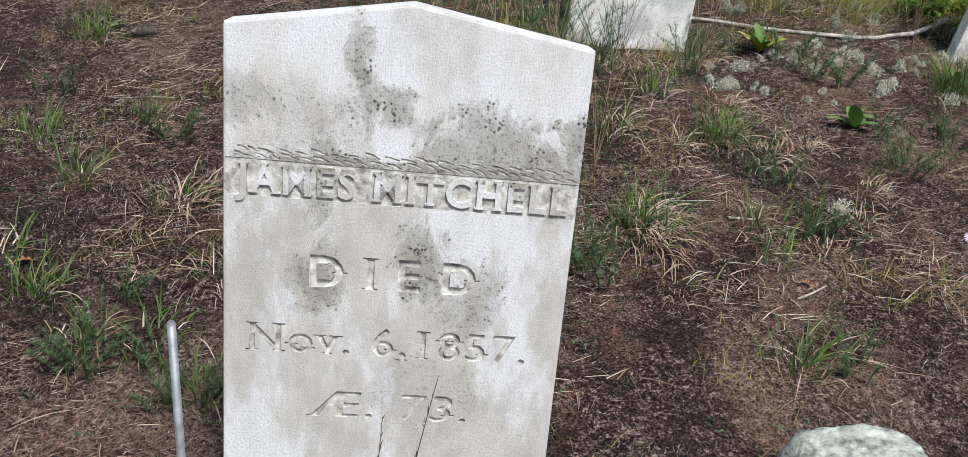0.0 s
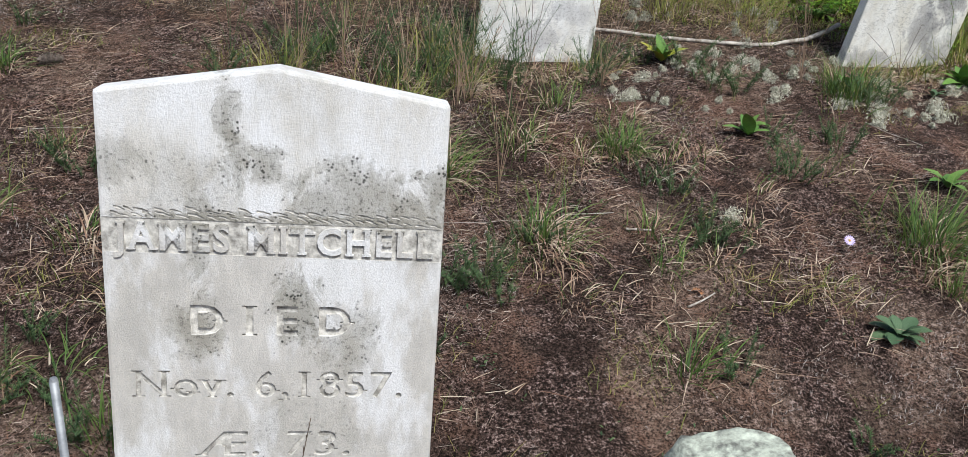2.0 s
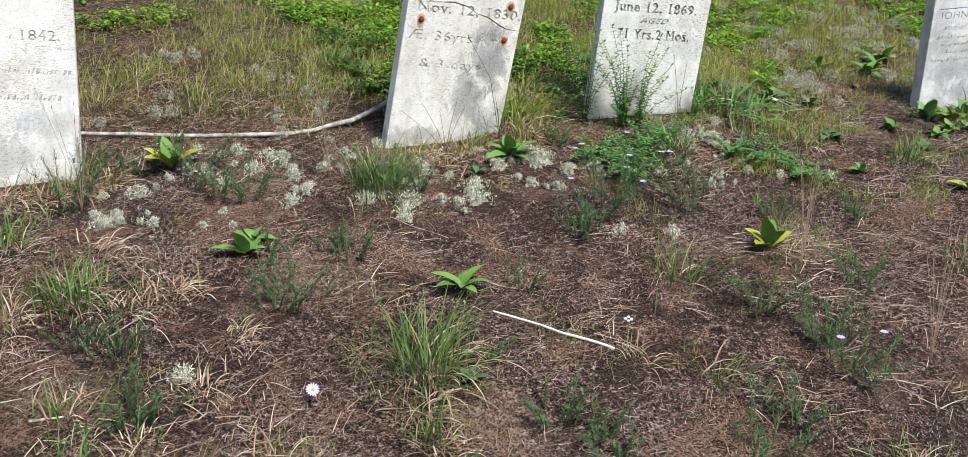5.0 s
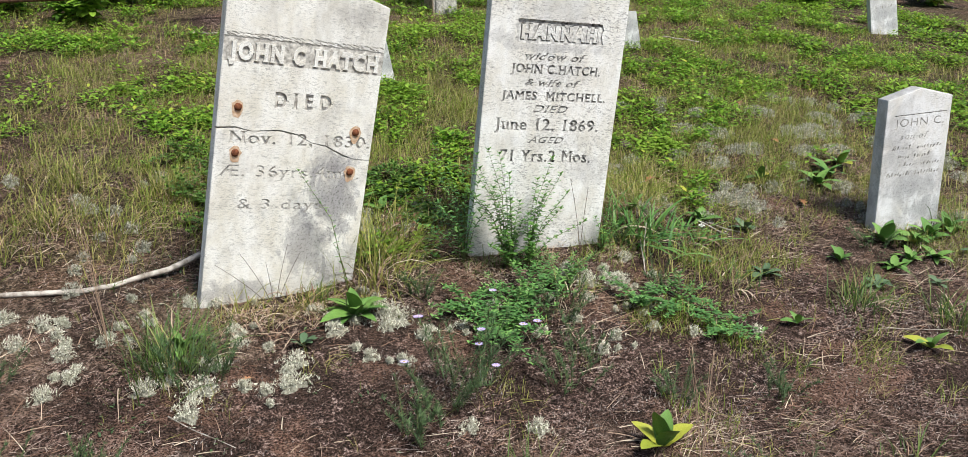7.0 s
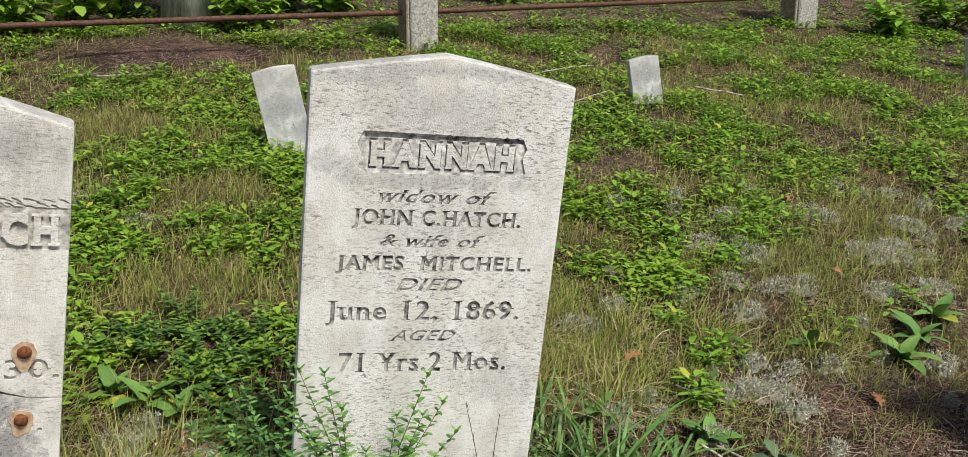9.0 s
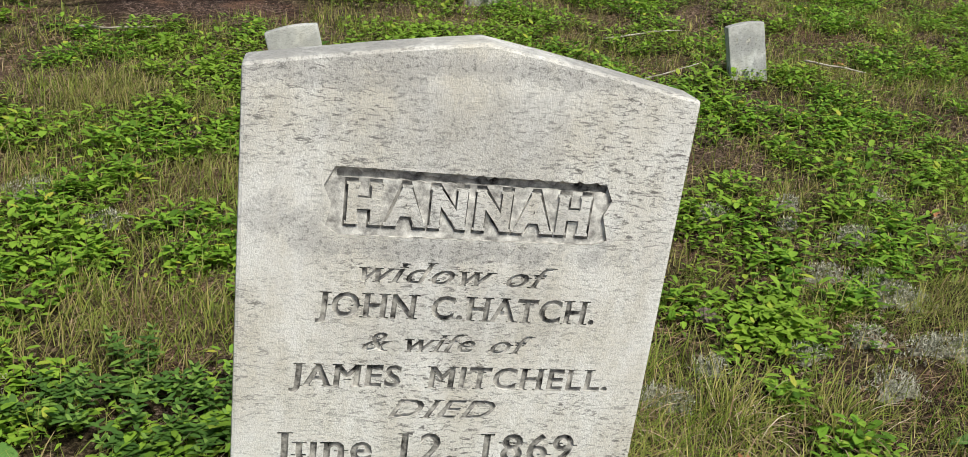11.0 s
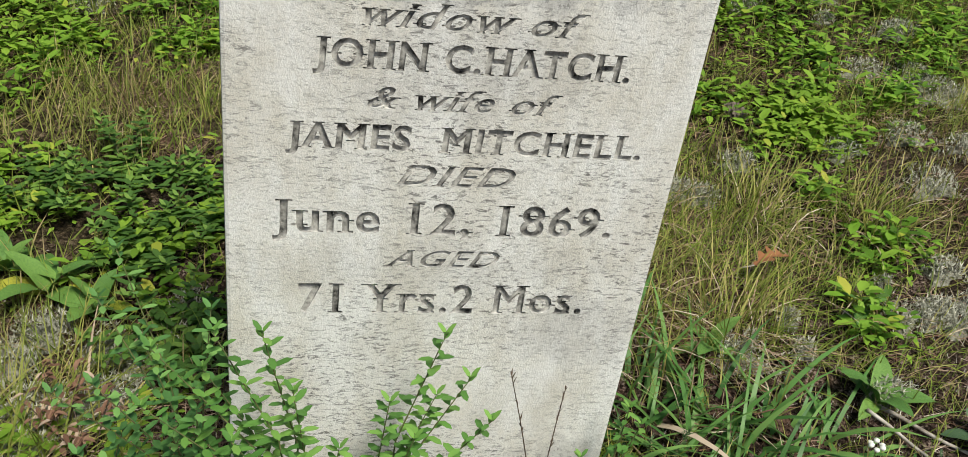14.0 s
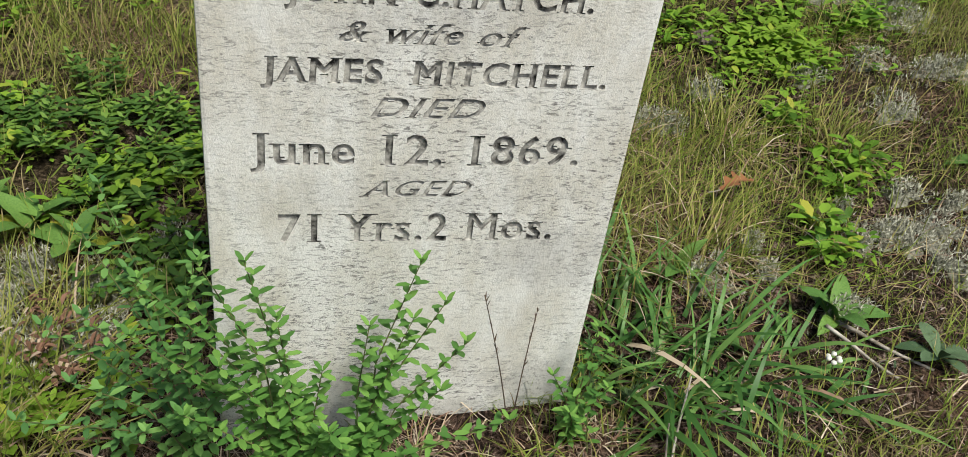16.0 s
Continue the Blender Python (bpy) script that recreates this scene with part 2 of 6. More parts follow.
def marble_material(name, tint, stain, patch, fleck, shift, blots=(), patina=None, dotted=0.0):
    """Weathered marble. patch: grey-olive growth, fleck: dark specks in sidelong streaks, patina: (height, colour) of the grimed lower part."""
    n = Nodes(name, 0.8, spec=0.2)
    big = n.noise(3.6, 6, 0.62, n.space((1, 1, 0.75), shift), 0.8)
    soft = n.noise(13, 6, 0.68, n.space((1, 1, 0.45), shift))
    grain = n.noise(260, 4, 0.75)
    speck = n.noise(120, 4, 0.8, n.space((1, 1, 1.1), shift))
    streak = n.noise(120, 8, 0.85, n.space((0.5, 1, 1.7), shift), 1.0)
    where = n.noise(4.5, 5, 0.65, n.space((1, 1, 1), tuple(v + 3.3 for v in shift)))
    rag = n.noise(15, 9, 0.75, n.space((1, 1, 0.7), shift), 0.7)
    dots = n.nt.nodes.new("ShaderNodeTexVoronoi")
    dots.inputs["Scale"].default_value = 150
    n.link(n.space((1, 1, 1), shift), dots.inputs["Vector"])
    dot = n.math("MULTIPLY", n.ramp(dots.outputs["Distance"], (0.20, dotted), (0.38, 0.0)), n.ramp(n.noise(30, 4, 0.65), (0.50, 0.0), (0.57, 1.0)))
    worn = tuple(v * w for v, w in zip(tint, (0.82, 0.79, 0.73)))
    c = n.mix(n.ramp(soft, (0.40, 0.0), (0.62, 1.0)), tint, worn)
    if patina:
        sep = n.nt.nodes.new("ShaderNodeSeparateXYZ")
        n.link(n.coord.outputs["Object"], sep.inputs[0])
        line = n.math("ADD", n.math("MULTIPLY", sep.outputs[2], 0.5), n.math("MULTIPLY", n.noise(5.5, 7, 0.62, n.space((1, 1, 0.55), shift), 0.5), 0.30))
        lower = n.ramp(line, (0.5 * patina[0] + 0.138, 1.0), (0.5 * patina[0] + 0.158, 0.0))
        coat = n.mix(n.ramp(n.noise(24, 7, 0.7, n.space((1, 1, 0.5), shift)), (0.40, 0.0), (0.60, 1.0)), patina[1], tuple(v * 0.80 for v in patina[1]))
        coat = n.mix(n.ramp(n.noise(6.5, 5, 0.65, n.space((1, 1, 0.4), tuple(v + 1.7 for v in shift))), (0.50, 0.0), (0.58, 0.85)), coat, tint)
        c = n.mix(n.math("MULTIPLY", lower, 0.9), c, coat)
    c = n.mix(n.math("MULTIPLY", n.ramp(grain, (0.36, 1.0), (0.52, 0.0)), 0.4), c, tuple(v * 0.55 for v in tint))
    region = n.ramp(big, (0.52 - 0.03 * patch, 0.0), (0.57 - 0.02 * patch, 1.0))
    c = n.mix(n.math("MULTIPLY", n.math("MULTIPLY", region, n.ramp(soft, (0.38, 0.35), (0.56, 1.0))), 0.7 * patch), c, stain)
    c = n.mix(n.math("MULTIPLY", n.math("MULTIPLY", n.ramp(streak, (0.525, 0.0), (0.565, 1.0)), n.ramp(where, (0.34, 0.12), (0.56, 1.0))), fleck), c, (0.075, 0.07, 0.065))
    for u, v, ru, rv, depth in blots:
        away = n.nt.nodes.new("ShaderNodeVectorMath")
        away.operation = "LENGTH"
        n.link(n.space((1 / ru, 0, 1 / rv), (-u / ru, 0, -v / rv)), away.inputs[0])
        edge = n.math("SUBTRACT", n.math("ADD", n.math("MULTIPLY", n.math("SUBTRACT", rag, 0.25), 2.6), 0.12), n.math("MULTIPLY", away.outputs["Value"], 0.52))
        spot = n.ramp(edge, (0.10, 0.0), (0.24, 0.55), (0.62, 1.0))
        c = n.mix(n.math("MULTIPLY", spot, depth * 0.78), c, stain)
        c = n.mix(n.math("MULTIPLY", n.math("MULTIPLY", n.ramp(edge, (0.02, 0.0), (0.2, 1.0)), dot), depth), c, (0.035, 0.036, 0.032))
        c = n.mix(n.math("MULTIPLY", n.math("MULTIPLY", spot, n.ramp(speck, (0.54, 0.0), (0.59, 1.0))), depth * 0.7), c, (0.07, 0.068, 0.058))
    if not dotted:
        face = n.nt.nodes.new("ShaderNodeSeparateXYZ")
        n.link(n.nt.nodes.new("ShaderNodeNewGeometry").outputs["Normal"], face.inputs[0])
        crust = n.math("MULTIPLY", n.ramp(face.outputs[2], (0.45, 0.0), (0.8, 1.0)), n.ramp(rag, (0.36, 0.35), (0.56, 0.95)))
        c = n.mix(n.math("MULTIPLY", crust, 0.8), c, (0.24, 0.235, 0.225))
    n.bump(n.math("ADD", n.math("MULTIPLY", soft, 0.45), n.math("MULTIPLY", grain, 0.55)), 0.0045, 0.55)
    return n.done(c)


def plain(name, a, b, scale, rough=0.8, metal=0.0, bump=0.004, stretch=(1, 1, 1), per_island=False):
    n = Nodes(name, rough, metal)
    f = n.noise(scale, 5, 0.65, n.space(stretch))
    c = n.ramp(f, (0.34, a), (0.66, b))
    if per_island:
        c = n.mix(0.6, c, n.ramp(n.island(), (0.0, a), (1.0, b)))
    n.bump(f, bump, 0.7)
    return n.done(c)


SOIL = soil_material()
MARBLE_STAINED = marble_material("stained_marble", (0.80, 0.795, 0.79), (0.28, 0.262, 0.215), 0.22, 0.10, (0.3, 0, 0.55),
    ((-0.068, 1.02, 0.018, 0.05, 0.9), (-0.055, 0.965, 0.016, 0.04, 0.8), (-0.015, 0.945, 0.024, 0.03, 0.9), (0.02, 0.925, 0.02, 0.02, 0.7), (-0.12, 0.92, 0.06, 0.05, 0.35), (0.13, 0.905, 0.10, 0.045, 0.85), (0.215, 0.885, 0.045, 0.05, 0.85), (-0.225, 0.95, 0.035, 0.03, 0.6), (0.03, 0.735, 0.035, 0.055, 1), (-0.115, 0.84, 0.02, 0.06, 0.8), (0.11, 0.68, 0.04, 0.06, 0.7), (-0.13, 0.69, 0.03, 0.035, 0.6), (-0.1, 0.867, 0.09, 0.012, 1), (0.13, 0.867, 0.10, 0.007, 0.9), (0.0, 0.873, 0.22, 0.005, 0.6), (-0.11, 0.705, 0.03, 0.04, 0.8), (0.05, 0.52, 0.08, 0.05, 0.35)), (0.905, (0.60, 0.565, 0.51)), 1.0)
MARBLE_WHITE = marble_material("white_marble", (0.92, 0.91, 0.88), (0.42, 0.41, 0.42), 0.3, 0.55, (2.1, 0, 1.3),
    ((0.0, 0.13, 0.09, 0.08, 0.8), (0.12, 0.25, 0.10, 0.04, 0.6), (-0.1, 0.3, 0.1, 0.03, 0.5), (0.0, 0.02, 0.25, 0.03, 0.5)))
MARBLE_HATCH = marble_material("repaired_marble", (0.88, 0.865, 0.815), (0.25, 0.24, 0.25), 0.3, 0.5, (4.4, 0, 0.2),
    ((0.15, 0.37, 0.075, 0.11, 1), (0.07, 0.20, 0.09, 0.09, 0.8), (-0.14, 0.03, 0.12, 0.035, 0.8), (0.14, 0.47, 0.09, 0.04, 0.7), (0.16, 0.96, 0.06, 0.03, 0.4), (0.2, 0.1, 0.06, 0.08, 0.6)))
MARBLE_HANNAH = marble_material("flecked_marble", (0.83, 0.82, 0.79), (0.45, 0.44, 0.43), 0.15, 0.8, (7.7, 0, 2.6),
    ((0.21, 0.08, 0.07, 0.04, 0.7), (-0.02, 0.03, 0.2, 0.022, 0.6), (0.0, 0.69, 0.11, 0.06, 0.4), (0.0, 0.92, 0.12, 0.045, 0.6), (0.0, 0.775, 0.17, 0.012, 0.7), (0.0, 1.0, 0.24, 0.014, 0.8), (-0.17, 0.975, 0.08, 0.012, 0.7), (-0.02, 0.80, 0.20, 0.04, 0.5), (-0.22, 0.81, 0.05, 0.02, 0.6), (0.17, 0.33, 0.07, 0.05, 0.5), (0.0, 0.43, 0.2, 0.03, 0.25)))
MARBLE_GREY = marble_material("grey_marble", (0.74, 0.74, 0.74), (0.30, 0.30, 0.31), 0.6, 0.4, (9.4, 0, 3.6),
    ((0.0, 0.16, 0.12, 0.05, 0.8), (0.08, 0.05, 0.08, 0.05, 0.7), (-0.1, 0.35, 0.05, 0.1, 0.4)))
# Dirt in the carving; round HANNAH its dark tone also paints the letters' shade.
GRIME_AND_SHADE = plain("grimed_shaded_carving", (0.020, 0.019, 0.018), (0.60, 0.58, 0.54), 48, 0.9)
# Panel floor: grime plus contact shade of the letters, both in the colour.
PANEL_FLOOR = plain("grimed_shaded_panel", (0.22, 0.21, 0.20), (0.86, 0.845, 0.80), 60, 0.9)
PALE_CARVING = plain("weathered_carving", (0.24, 0.225, 0.20), (0.74, 0.71, 0.65), 60, 0.9)
GRANITE = plain("granite", (0.17, 0.16, 0.145), (0.55, 0.52, 0.47), 85, 0.85, bump=0.01)
RUSTY_GRANITE = plain("rust_stained_granite", (0.15, 0.10, 0.07), (0.36, 0.27, 0.20), 40, 0.9, bump=0.01)
RUST = plain("rusted_iron", (0.05, 0.025, 0.018), (0.17, 0.085, 0.055), 60, 0.75, 0.4, 0.002)
BOLT_RUST = plain("bright_rust", (0.09, 0.03, 0.015), (0.27, 0.10, 0.045), 180, 0.9, 0.2, 0.002)
RUST_STAIN = plain("rust_stain", (0.42, 0.24, 0.13), (0.66, 0.52, 0.38), 70, 0.9, 0.0, 0.001)
STEEL = plain("galvanised_steel", (0.22, 0.23, 0.24), (0.38, 0.39, 0.40), 40, 0.6, 0.6, 0.0005)
LICHEN_ROCK = plain("lichened_granite", (0.15, 0.15, 0.13), (0.62, 0.66, 0.54), 34, 0.95, bump=0.015)
BARK = plain("grey_bark", (0.10, 0.09, 0.08), (0.44, 0.42, 0.39), 14, 0.95, bump=0.03, stretch=(1, 1, 0.25))
DEADWOOD = plain("bleached_deadwood", (0.16, 0.13, 0.10), (0.58, 0.53, 0.47), 30, 0.85, bump=0.004)
PALE_STICK = plain("barkless_stick", (0.50, 0.46, 0.40), (0.78, 0.74, 0.68), 30, 0.8, bump=0.002)
NEEDLES = leafy("dry_needles", (0.0, (0.055, 0.028, 0.021)), (0.4, (0.18, 0.10, 0.075)), (0.7, (0.33, 0.23, 0.195)), (0.88, (0.54, 0.44, 0.39)), (1.0, (0.78, 0.66, 0.55)), rough=0.8, through=0.05, drift=(0.30, 0.19, 0.14))
CRUMBS = leafy("crumbled_litter", (0.0, (0.016, 0.011, 0.009)), (0.5, (0.055, 0.036, 0.028)), (0.85, (0.17, 0.115, 0.095)), (1.0, (0.46, 0.38, 0.35)), rough=0.9, through=0.0)
STRAW = leafy("dry_grass_blades", (0.0, (0.22, 0.11, 0.072)), (0.5, (0.44, 0.30, 0.21)), (1.0, (0.74, 0.63, 0.48)), rough=0.7, through=0.15)
GRASS = leafy("green_grass_blades", (0.0, (0.045, 0.095, 0.022)), (0.5, (0.105, 0.185, 0.038)), (0.9, (0.20, 0.27, 0.070)), (1.0, (0.42, 0.35, 0.16)), rough=0.5)
LUSH_GRASS = leafy("lush_grass_blades", (0.0, (0.055, 0.15, 0.035)), (0.5, (0.11, 0.25, 0.055)), (1.0, (0.21, 0.36, 0.095)), rough=0.45)
RUST_LITTER = leafy("rusty_needles", (0.0, (0.08, 0.036, 0.025)), (0.5, (0.27, 0.14, 0.088)), (1.0, (0.52, 0.39, 0.29)), rough=0.8, through=0.05)
FRESH_GRASS = leafy("fresh_grass_blades", (0.0, (0.13, 0.21, 0.022)), (0.5, (0.27, 0.37, 0.045)), (0.75, (0.38, 0.42, 0.08)), (0.82, (0.42, 0.30, 0.15)), (1.0, (0.58, 0.45, 0.24)), rough=0.55, through=0.3, drift=(0.25, 0.22, 0.085))
OLIVE_GRASS = leafy("olive_grass_blades", (0.0, (0.10, 0.14, 0.022)), (0.5, (0.25, 0.28, 0.050)), (1.0, (0.50, 0.42, 0.15)), rough=0.6)
FEATHER = leafy("fine_aster_leaves", (0.0, (0.036, 0.075, 0.030)), (0.6, (0.085, 0.145, 0.055)), (1.0, (0.155, 0.225, 0.090)), rough=0.6)
COVER = leafy("groundcover_leaves", (0.0, (0.065, 0.155, 0.016)), (0.2, (0.12, 0.25, 0.022)), (0.5, (0.205, 0.395, 0.038)), (0.93, (0.32, 0.51, 0.058)), (1.0, (0.52, 0.50, 0.07)), rough=0.55, through=0.36, drift=(0.27, 0.40, 0.045))
WORT = leafy("wort_leaves", (0.0, (0.075, 0.19, 0.040)), (0.6, (0.14, 0.31, 0.062)), (1.0, (0.23, 0.42, 0.09)), rough=0.5)
BLUE_LEAF = leafy("bluish_leaves", (0.0, (0.075, 0.19, 0.055)), (0.6, (0.145, 0.32, 0.085)), (1.0, (0.24, 0.44, 0.12)), rough=0.55)
# Leaf green with the shade between the headstones put into its colour.
SHADED_LEAF = leafy("shaded_green_leaves", (0.0, (0.055, 0.125, 0.024)), (0.6, (0.115, 0.225, 0.040)), (1.0, (0.20, 0.33, 0.060)), rough=0.55)
STEM_GREEN = plain("green_stem", (0.07, 0.10, 0.03), (0.16, 0.15, 0.06), 40, 0.6, bump=0.0005)
STEM_DRY = plain("dry_stalk", (0.05, 0.035, 0.025), (0.14, 0.10, 0.07), 60, 0.8, bump=0.0005)
PALE_LICHEN = leafy("pale_cushion_lichen", (0.0, (0.30, 0.30, 0.22)), (0.5, (0.60, 0.58, 0.46)), (1.0, (0.82, 0.80, 0.68)), rough=0.95, through=0.1)
# Darker twin of the pale lichen; the slope's shade is in its colour.
SHADED_LICHEN = leafy("shaded_reindeer_lichen", (0.0, (0.20, 0.20, 0.145)), (0.6, (0.42, 0.41, 0.325)), (1.0, (0.66, 0.64, 0.54)), rough=0.95, through=0.1)
GREY_FUZZ = leafy("grey_ground_lichen", (0.0, (0.13, 0.105, 0.095)), (0.5, (0.34, 0.295, 0.275)), (1.0, (0.60, 0.545, 0.51)), rough=0.95, through=0.05)
LICHEN_HEART = plain("old_lichen", (0.07, 0.065, 0.045), (0.34, 0.33, 0.26), 120, 0.95)
CONE_MAT = plain("pine_cone_scales", (0.06, 0.045, 0.038), (0.27, 0.22, 0.18), 60, 0.9)
PETAL = plain("pale_petals", (0.38, 0.29, 0.60), (0.62, 0.53, 0.80), 60, 0.6, bump=0.0005)
WHITE_FLOWER = plain("papery_white_petals", (0.62, 0.60, 0.52), (0.85, 0.84, 0.78), 200, 0.8, bump=0.001)
FLOWER_EYE = plain("yellow_flower_centre", (0.45, 0.28, 0.03), (0.70, 0.50, 0.08), 200, 0.7, bump=0.001)


def solid_leaf(name, a, b):
    n = Nodes(name, 0.55, spec=0.35)
    c = n.ramp(n.each(), (0.0, a), (1.0, b))
    c = n.mix(n.ramp(n.noise(30, 4), (0.4, 0.0), (0.7, 0.5)), c, tuple(v * 0.6 for v in a))
    n.bump(n.noise(120, 2), 0.002, 0.5)
    return n.done(c)


ROSETTE_LEAF = solid_leaf("rosette_leaf", (0.065, 0.12, 0.055), (0.12, 0.185, 0.09))
BROAD_LEAF = solid_leaf("broad_leaf", (0.085, 0.19, 0.038), (0.17, 0.30, 0.06))
YELLOW_LEAF = solid_leaf("yellowing_leaf", (0.24, 0.30, 0.03), (0.42, 0.40, 0.05))
OAK_BROWN = solid_leaf("dead_oak_leaf", (0.24, 0.095, 0.035), (0.42, 0.20, 0.09))


# ---- ground: one sheet, fine where it is walked, out to the horizon ----
def build_ground():
    def axis(lo, hi, step, reach):
        mid = list(np.arange(lo, hi + 1e-6, step))
        out, d, p = [], step, hi
        while p < hi + reach:
            d *= 1.35
            p += d
            out.append(p)
        low = [lo - (q - hi) for q in out]
        return np.array(low[::-1] + mid + out)
    xs, ys = axis(-2.6, 8.2, 0.04, 400), axis(-0.6, 9.6, 0.04, 400)
    grid = [(float(x), float(y), gz(float(x), float(y))) for y in ys for x in xs]
    w = len(xs)
    faces = [(j * w + i, j * w + i + 1, (j + 1) * w + i + 1, (j + 1) * w + i) for j in range(len(ys) - 1) for i in range(w - 1)]
    me = bpy.data.meshes.new("ground")
    me.from_pydata(grid, [], faces)
    ob = part("ground", me, SOIL, smooth=True)
    tagged(ob, "brown mossy hillside ground strewn with needles", "ground", kind="structure")


build_ground()


# ---- gravestones ----
def stone_pose(x, y, z, yaw, back, side):
    return Matrix.Translation((x, y, z)) @ pose(0, 0, 0, 0, 0, yaw) @ pose(0, 0, 0, -back, 0, 0) @ pose(0, 0, 0, 0, side, 0)


def slab_mesh(w, h, peak, thick, sink=0.18, curve=0.0):
    """A tablet with a peaked top; its front lies at y = 0."""
    bm = bmesh.new()
    top = [(-w / 2, h)]
    for i in range(1, 8):
        u = i / 8
        rise = (1 - abs(2 * u - 1)) * (1 - curve) + curve * math.sin(math.pi * u)
        top.append((-w / 2 + w * u, h + (peak - h) * rise))
    top.append((w / 2, h))
    ring = [(-w / 2, -sink)] + top + [(w / 2, -sink)]
    front = [bm.verts.new((u, 0, v)) for u, v in ring]
    rear = [bm.verts.new((u, thick, v)) for u, v in ring]
    bm.faces.new(front)
    bm.faces.new(rear[::-1])
    n = len(ring)
    for i in range(n):
        bm.faces.new((front[i], rear[i], rear[(i + 1) % n], front[(i + 1) % n]))
    bmesh.ops.recalc_face_normals(bm, faces=bm.faces)
    edges = [e for e in bm.edges if e.calc_face_angle(0) > 0.5]
    bmesh.ops.bevel(bm, geom=edges, offset=0.005, segments=2, affect="EDGES", profile=0.6)
    return bm


def text_mesh(words, u0, u1, v0, height, depth, lean=0.0, fat=0.0, rise=0.0, front=0.004, serif=0.0, spread=1.12):
    """Letters as a closed solid, from u0 to u1 on the line v0, standing from depth behind the face to front before it."""
    cu = bpy.data.curves.new("letters", "FONT")
    cu.body, cu.shear, cu.offset, cu.resolution_u = words, lean, fat, 3
    cu.extrude = 0.5
    cu.space_character = spread
    ob = bpy.data.objects.new("letters", cu)
    scene.collection.objects.link(ob)
    bpy.context.view_layer.update()
    me = bpy.data.meshes.new_from_object(ob.evaluated_get(bpy.context.evaluated_depsgraph_get()))
    bpy.data.objects.remove(ob)
    bm = bmesh.new()
    bm.from_mesh(me)
    bpy.data.meshes.remove(me)
    bmesh.ops.remove_doubles(bm, verts=bm.verts, dist=1e-5)
    lo, hi = min(v.co.x for v in bm.verts), max(v.co.x for v in bm.verts)
    cap = 0.70
    for v in bm.verts:
        f = (v.co.x - lo) / (hi - lo)
        x, y, z = u0 + f * (u1 - u0), v.co.y / cap * height + rise * f, v.co.z + 0.5
        v.co = (x, -front + (1 - z) * (depth + front), v0 + y)
    bmesh.ops.recalc_face_normals(bm, faces=bm.faces)
    if serif:
        feet = []
        em = height / cap
        level = []
        for e in bm.edges:
            a, c = e.verts[0].co, e.verts[1].co
            if abs(a.y + front) < 1e-5 and abs(c.y + front) < 1e-5 and abs(a.z - c.z) < 0.004 * em:
                level.append((min(a.x, c.x), max(a.x, c.x), a.z))
        for e in bm.edges:
            a, c = e.verts[0].co, e.verts[1].co
            l, r, h = min(a.x, c.x), max(a.x, c.x), a.z
            if any(abs(l - q[0]) < 0.03 * em and abs(r - q[1]) < 0.03 * em and 0.02 * em < abs(h - q[2]) < 0.25 * em for q in level):
                continue
            if abs(a.y + front) > 1e-5 or abs(c.y + front) > 1e-5 or abs(a.z - c.z) > 0.004 * em:
                continue
            w = abs(a.x - c.x)
            if not 0.04 * em < w < 0.22 * em:
                continue
            x0, x1, z = min(a.x, c.x) - serif * em, max(a.x, c.x) + serif * em, a.z
            t = 0.042 * em if z - v0 < 0.15 * em else -0.042 * em
            feet.append([(x0, min(z, z + t)), (x1, min(z, z + t)), (x1, max(z, z + t)), (x0, max(z, z + t))])
        feet.sort()
        kept = []
        for f in feet:
            if all(abs(f[0][1] - k[0][1]) > 0.1 * em or f[0][0] > k[1][0] for k in kept):
                kept.append(f)
        return [bm] + ([merge([prism(f, -front, depth * 0.96) for f in kept])] if kept else [])
    return bm


def merge(bms):
    out = bmesh.new()
    for b in bms:
        me = bpy.data.meshes.new("piece")
        b.to_mesh(me)
        b.free()
        out.from_mesh(me)
        bpy.data.meshes.remove(me)
    return out


def prism(outline, y0, y1, slot=0):
    """A flat shape in the face's plane, from y0 to y1."""
    bm = bmesh.new()
    a = [bm.verts.new((u, y0, v)) for u, v in outline]
    b = [bm.verts.new((u, y1, v)) for u, v in outline]
    bm.faces.new(a)
    bm.faces.new(b[::-1])
    for i in range(len(a)):
        j = (i + 1) % len(a)
        bm.faces.new((a[i], b[i], b[j], a[j]))
    bm.faces.ensure_lookup_table()
    bm.faces[0].material_index = bm.faces[1].material_index = slot
    bmesh.ops.recalc_face_normals(bm, faces=bm.faces)
    return bm


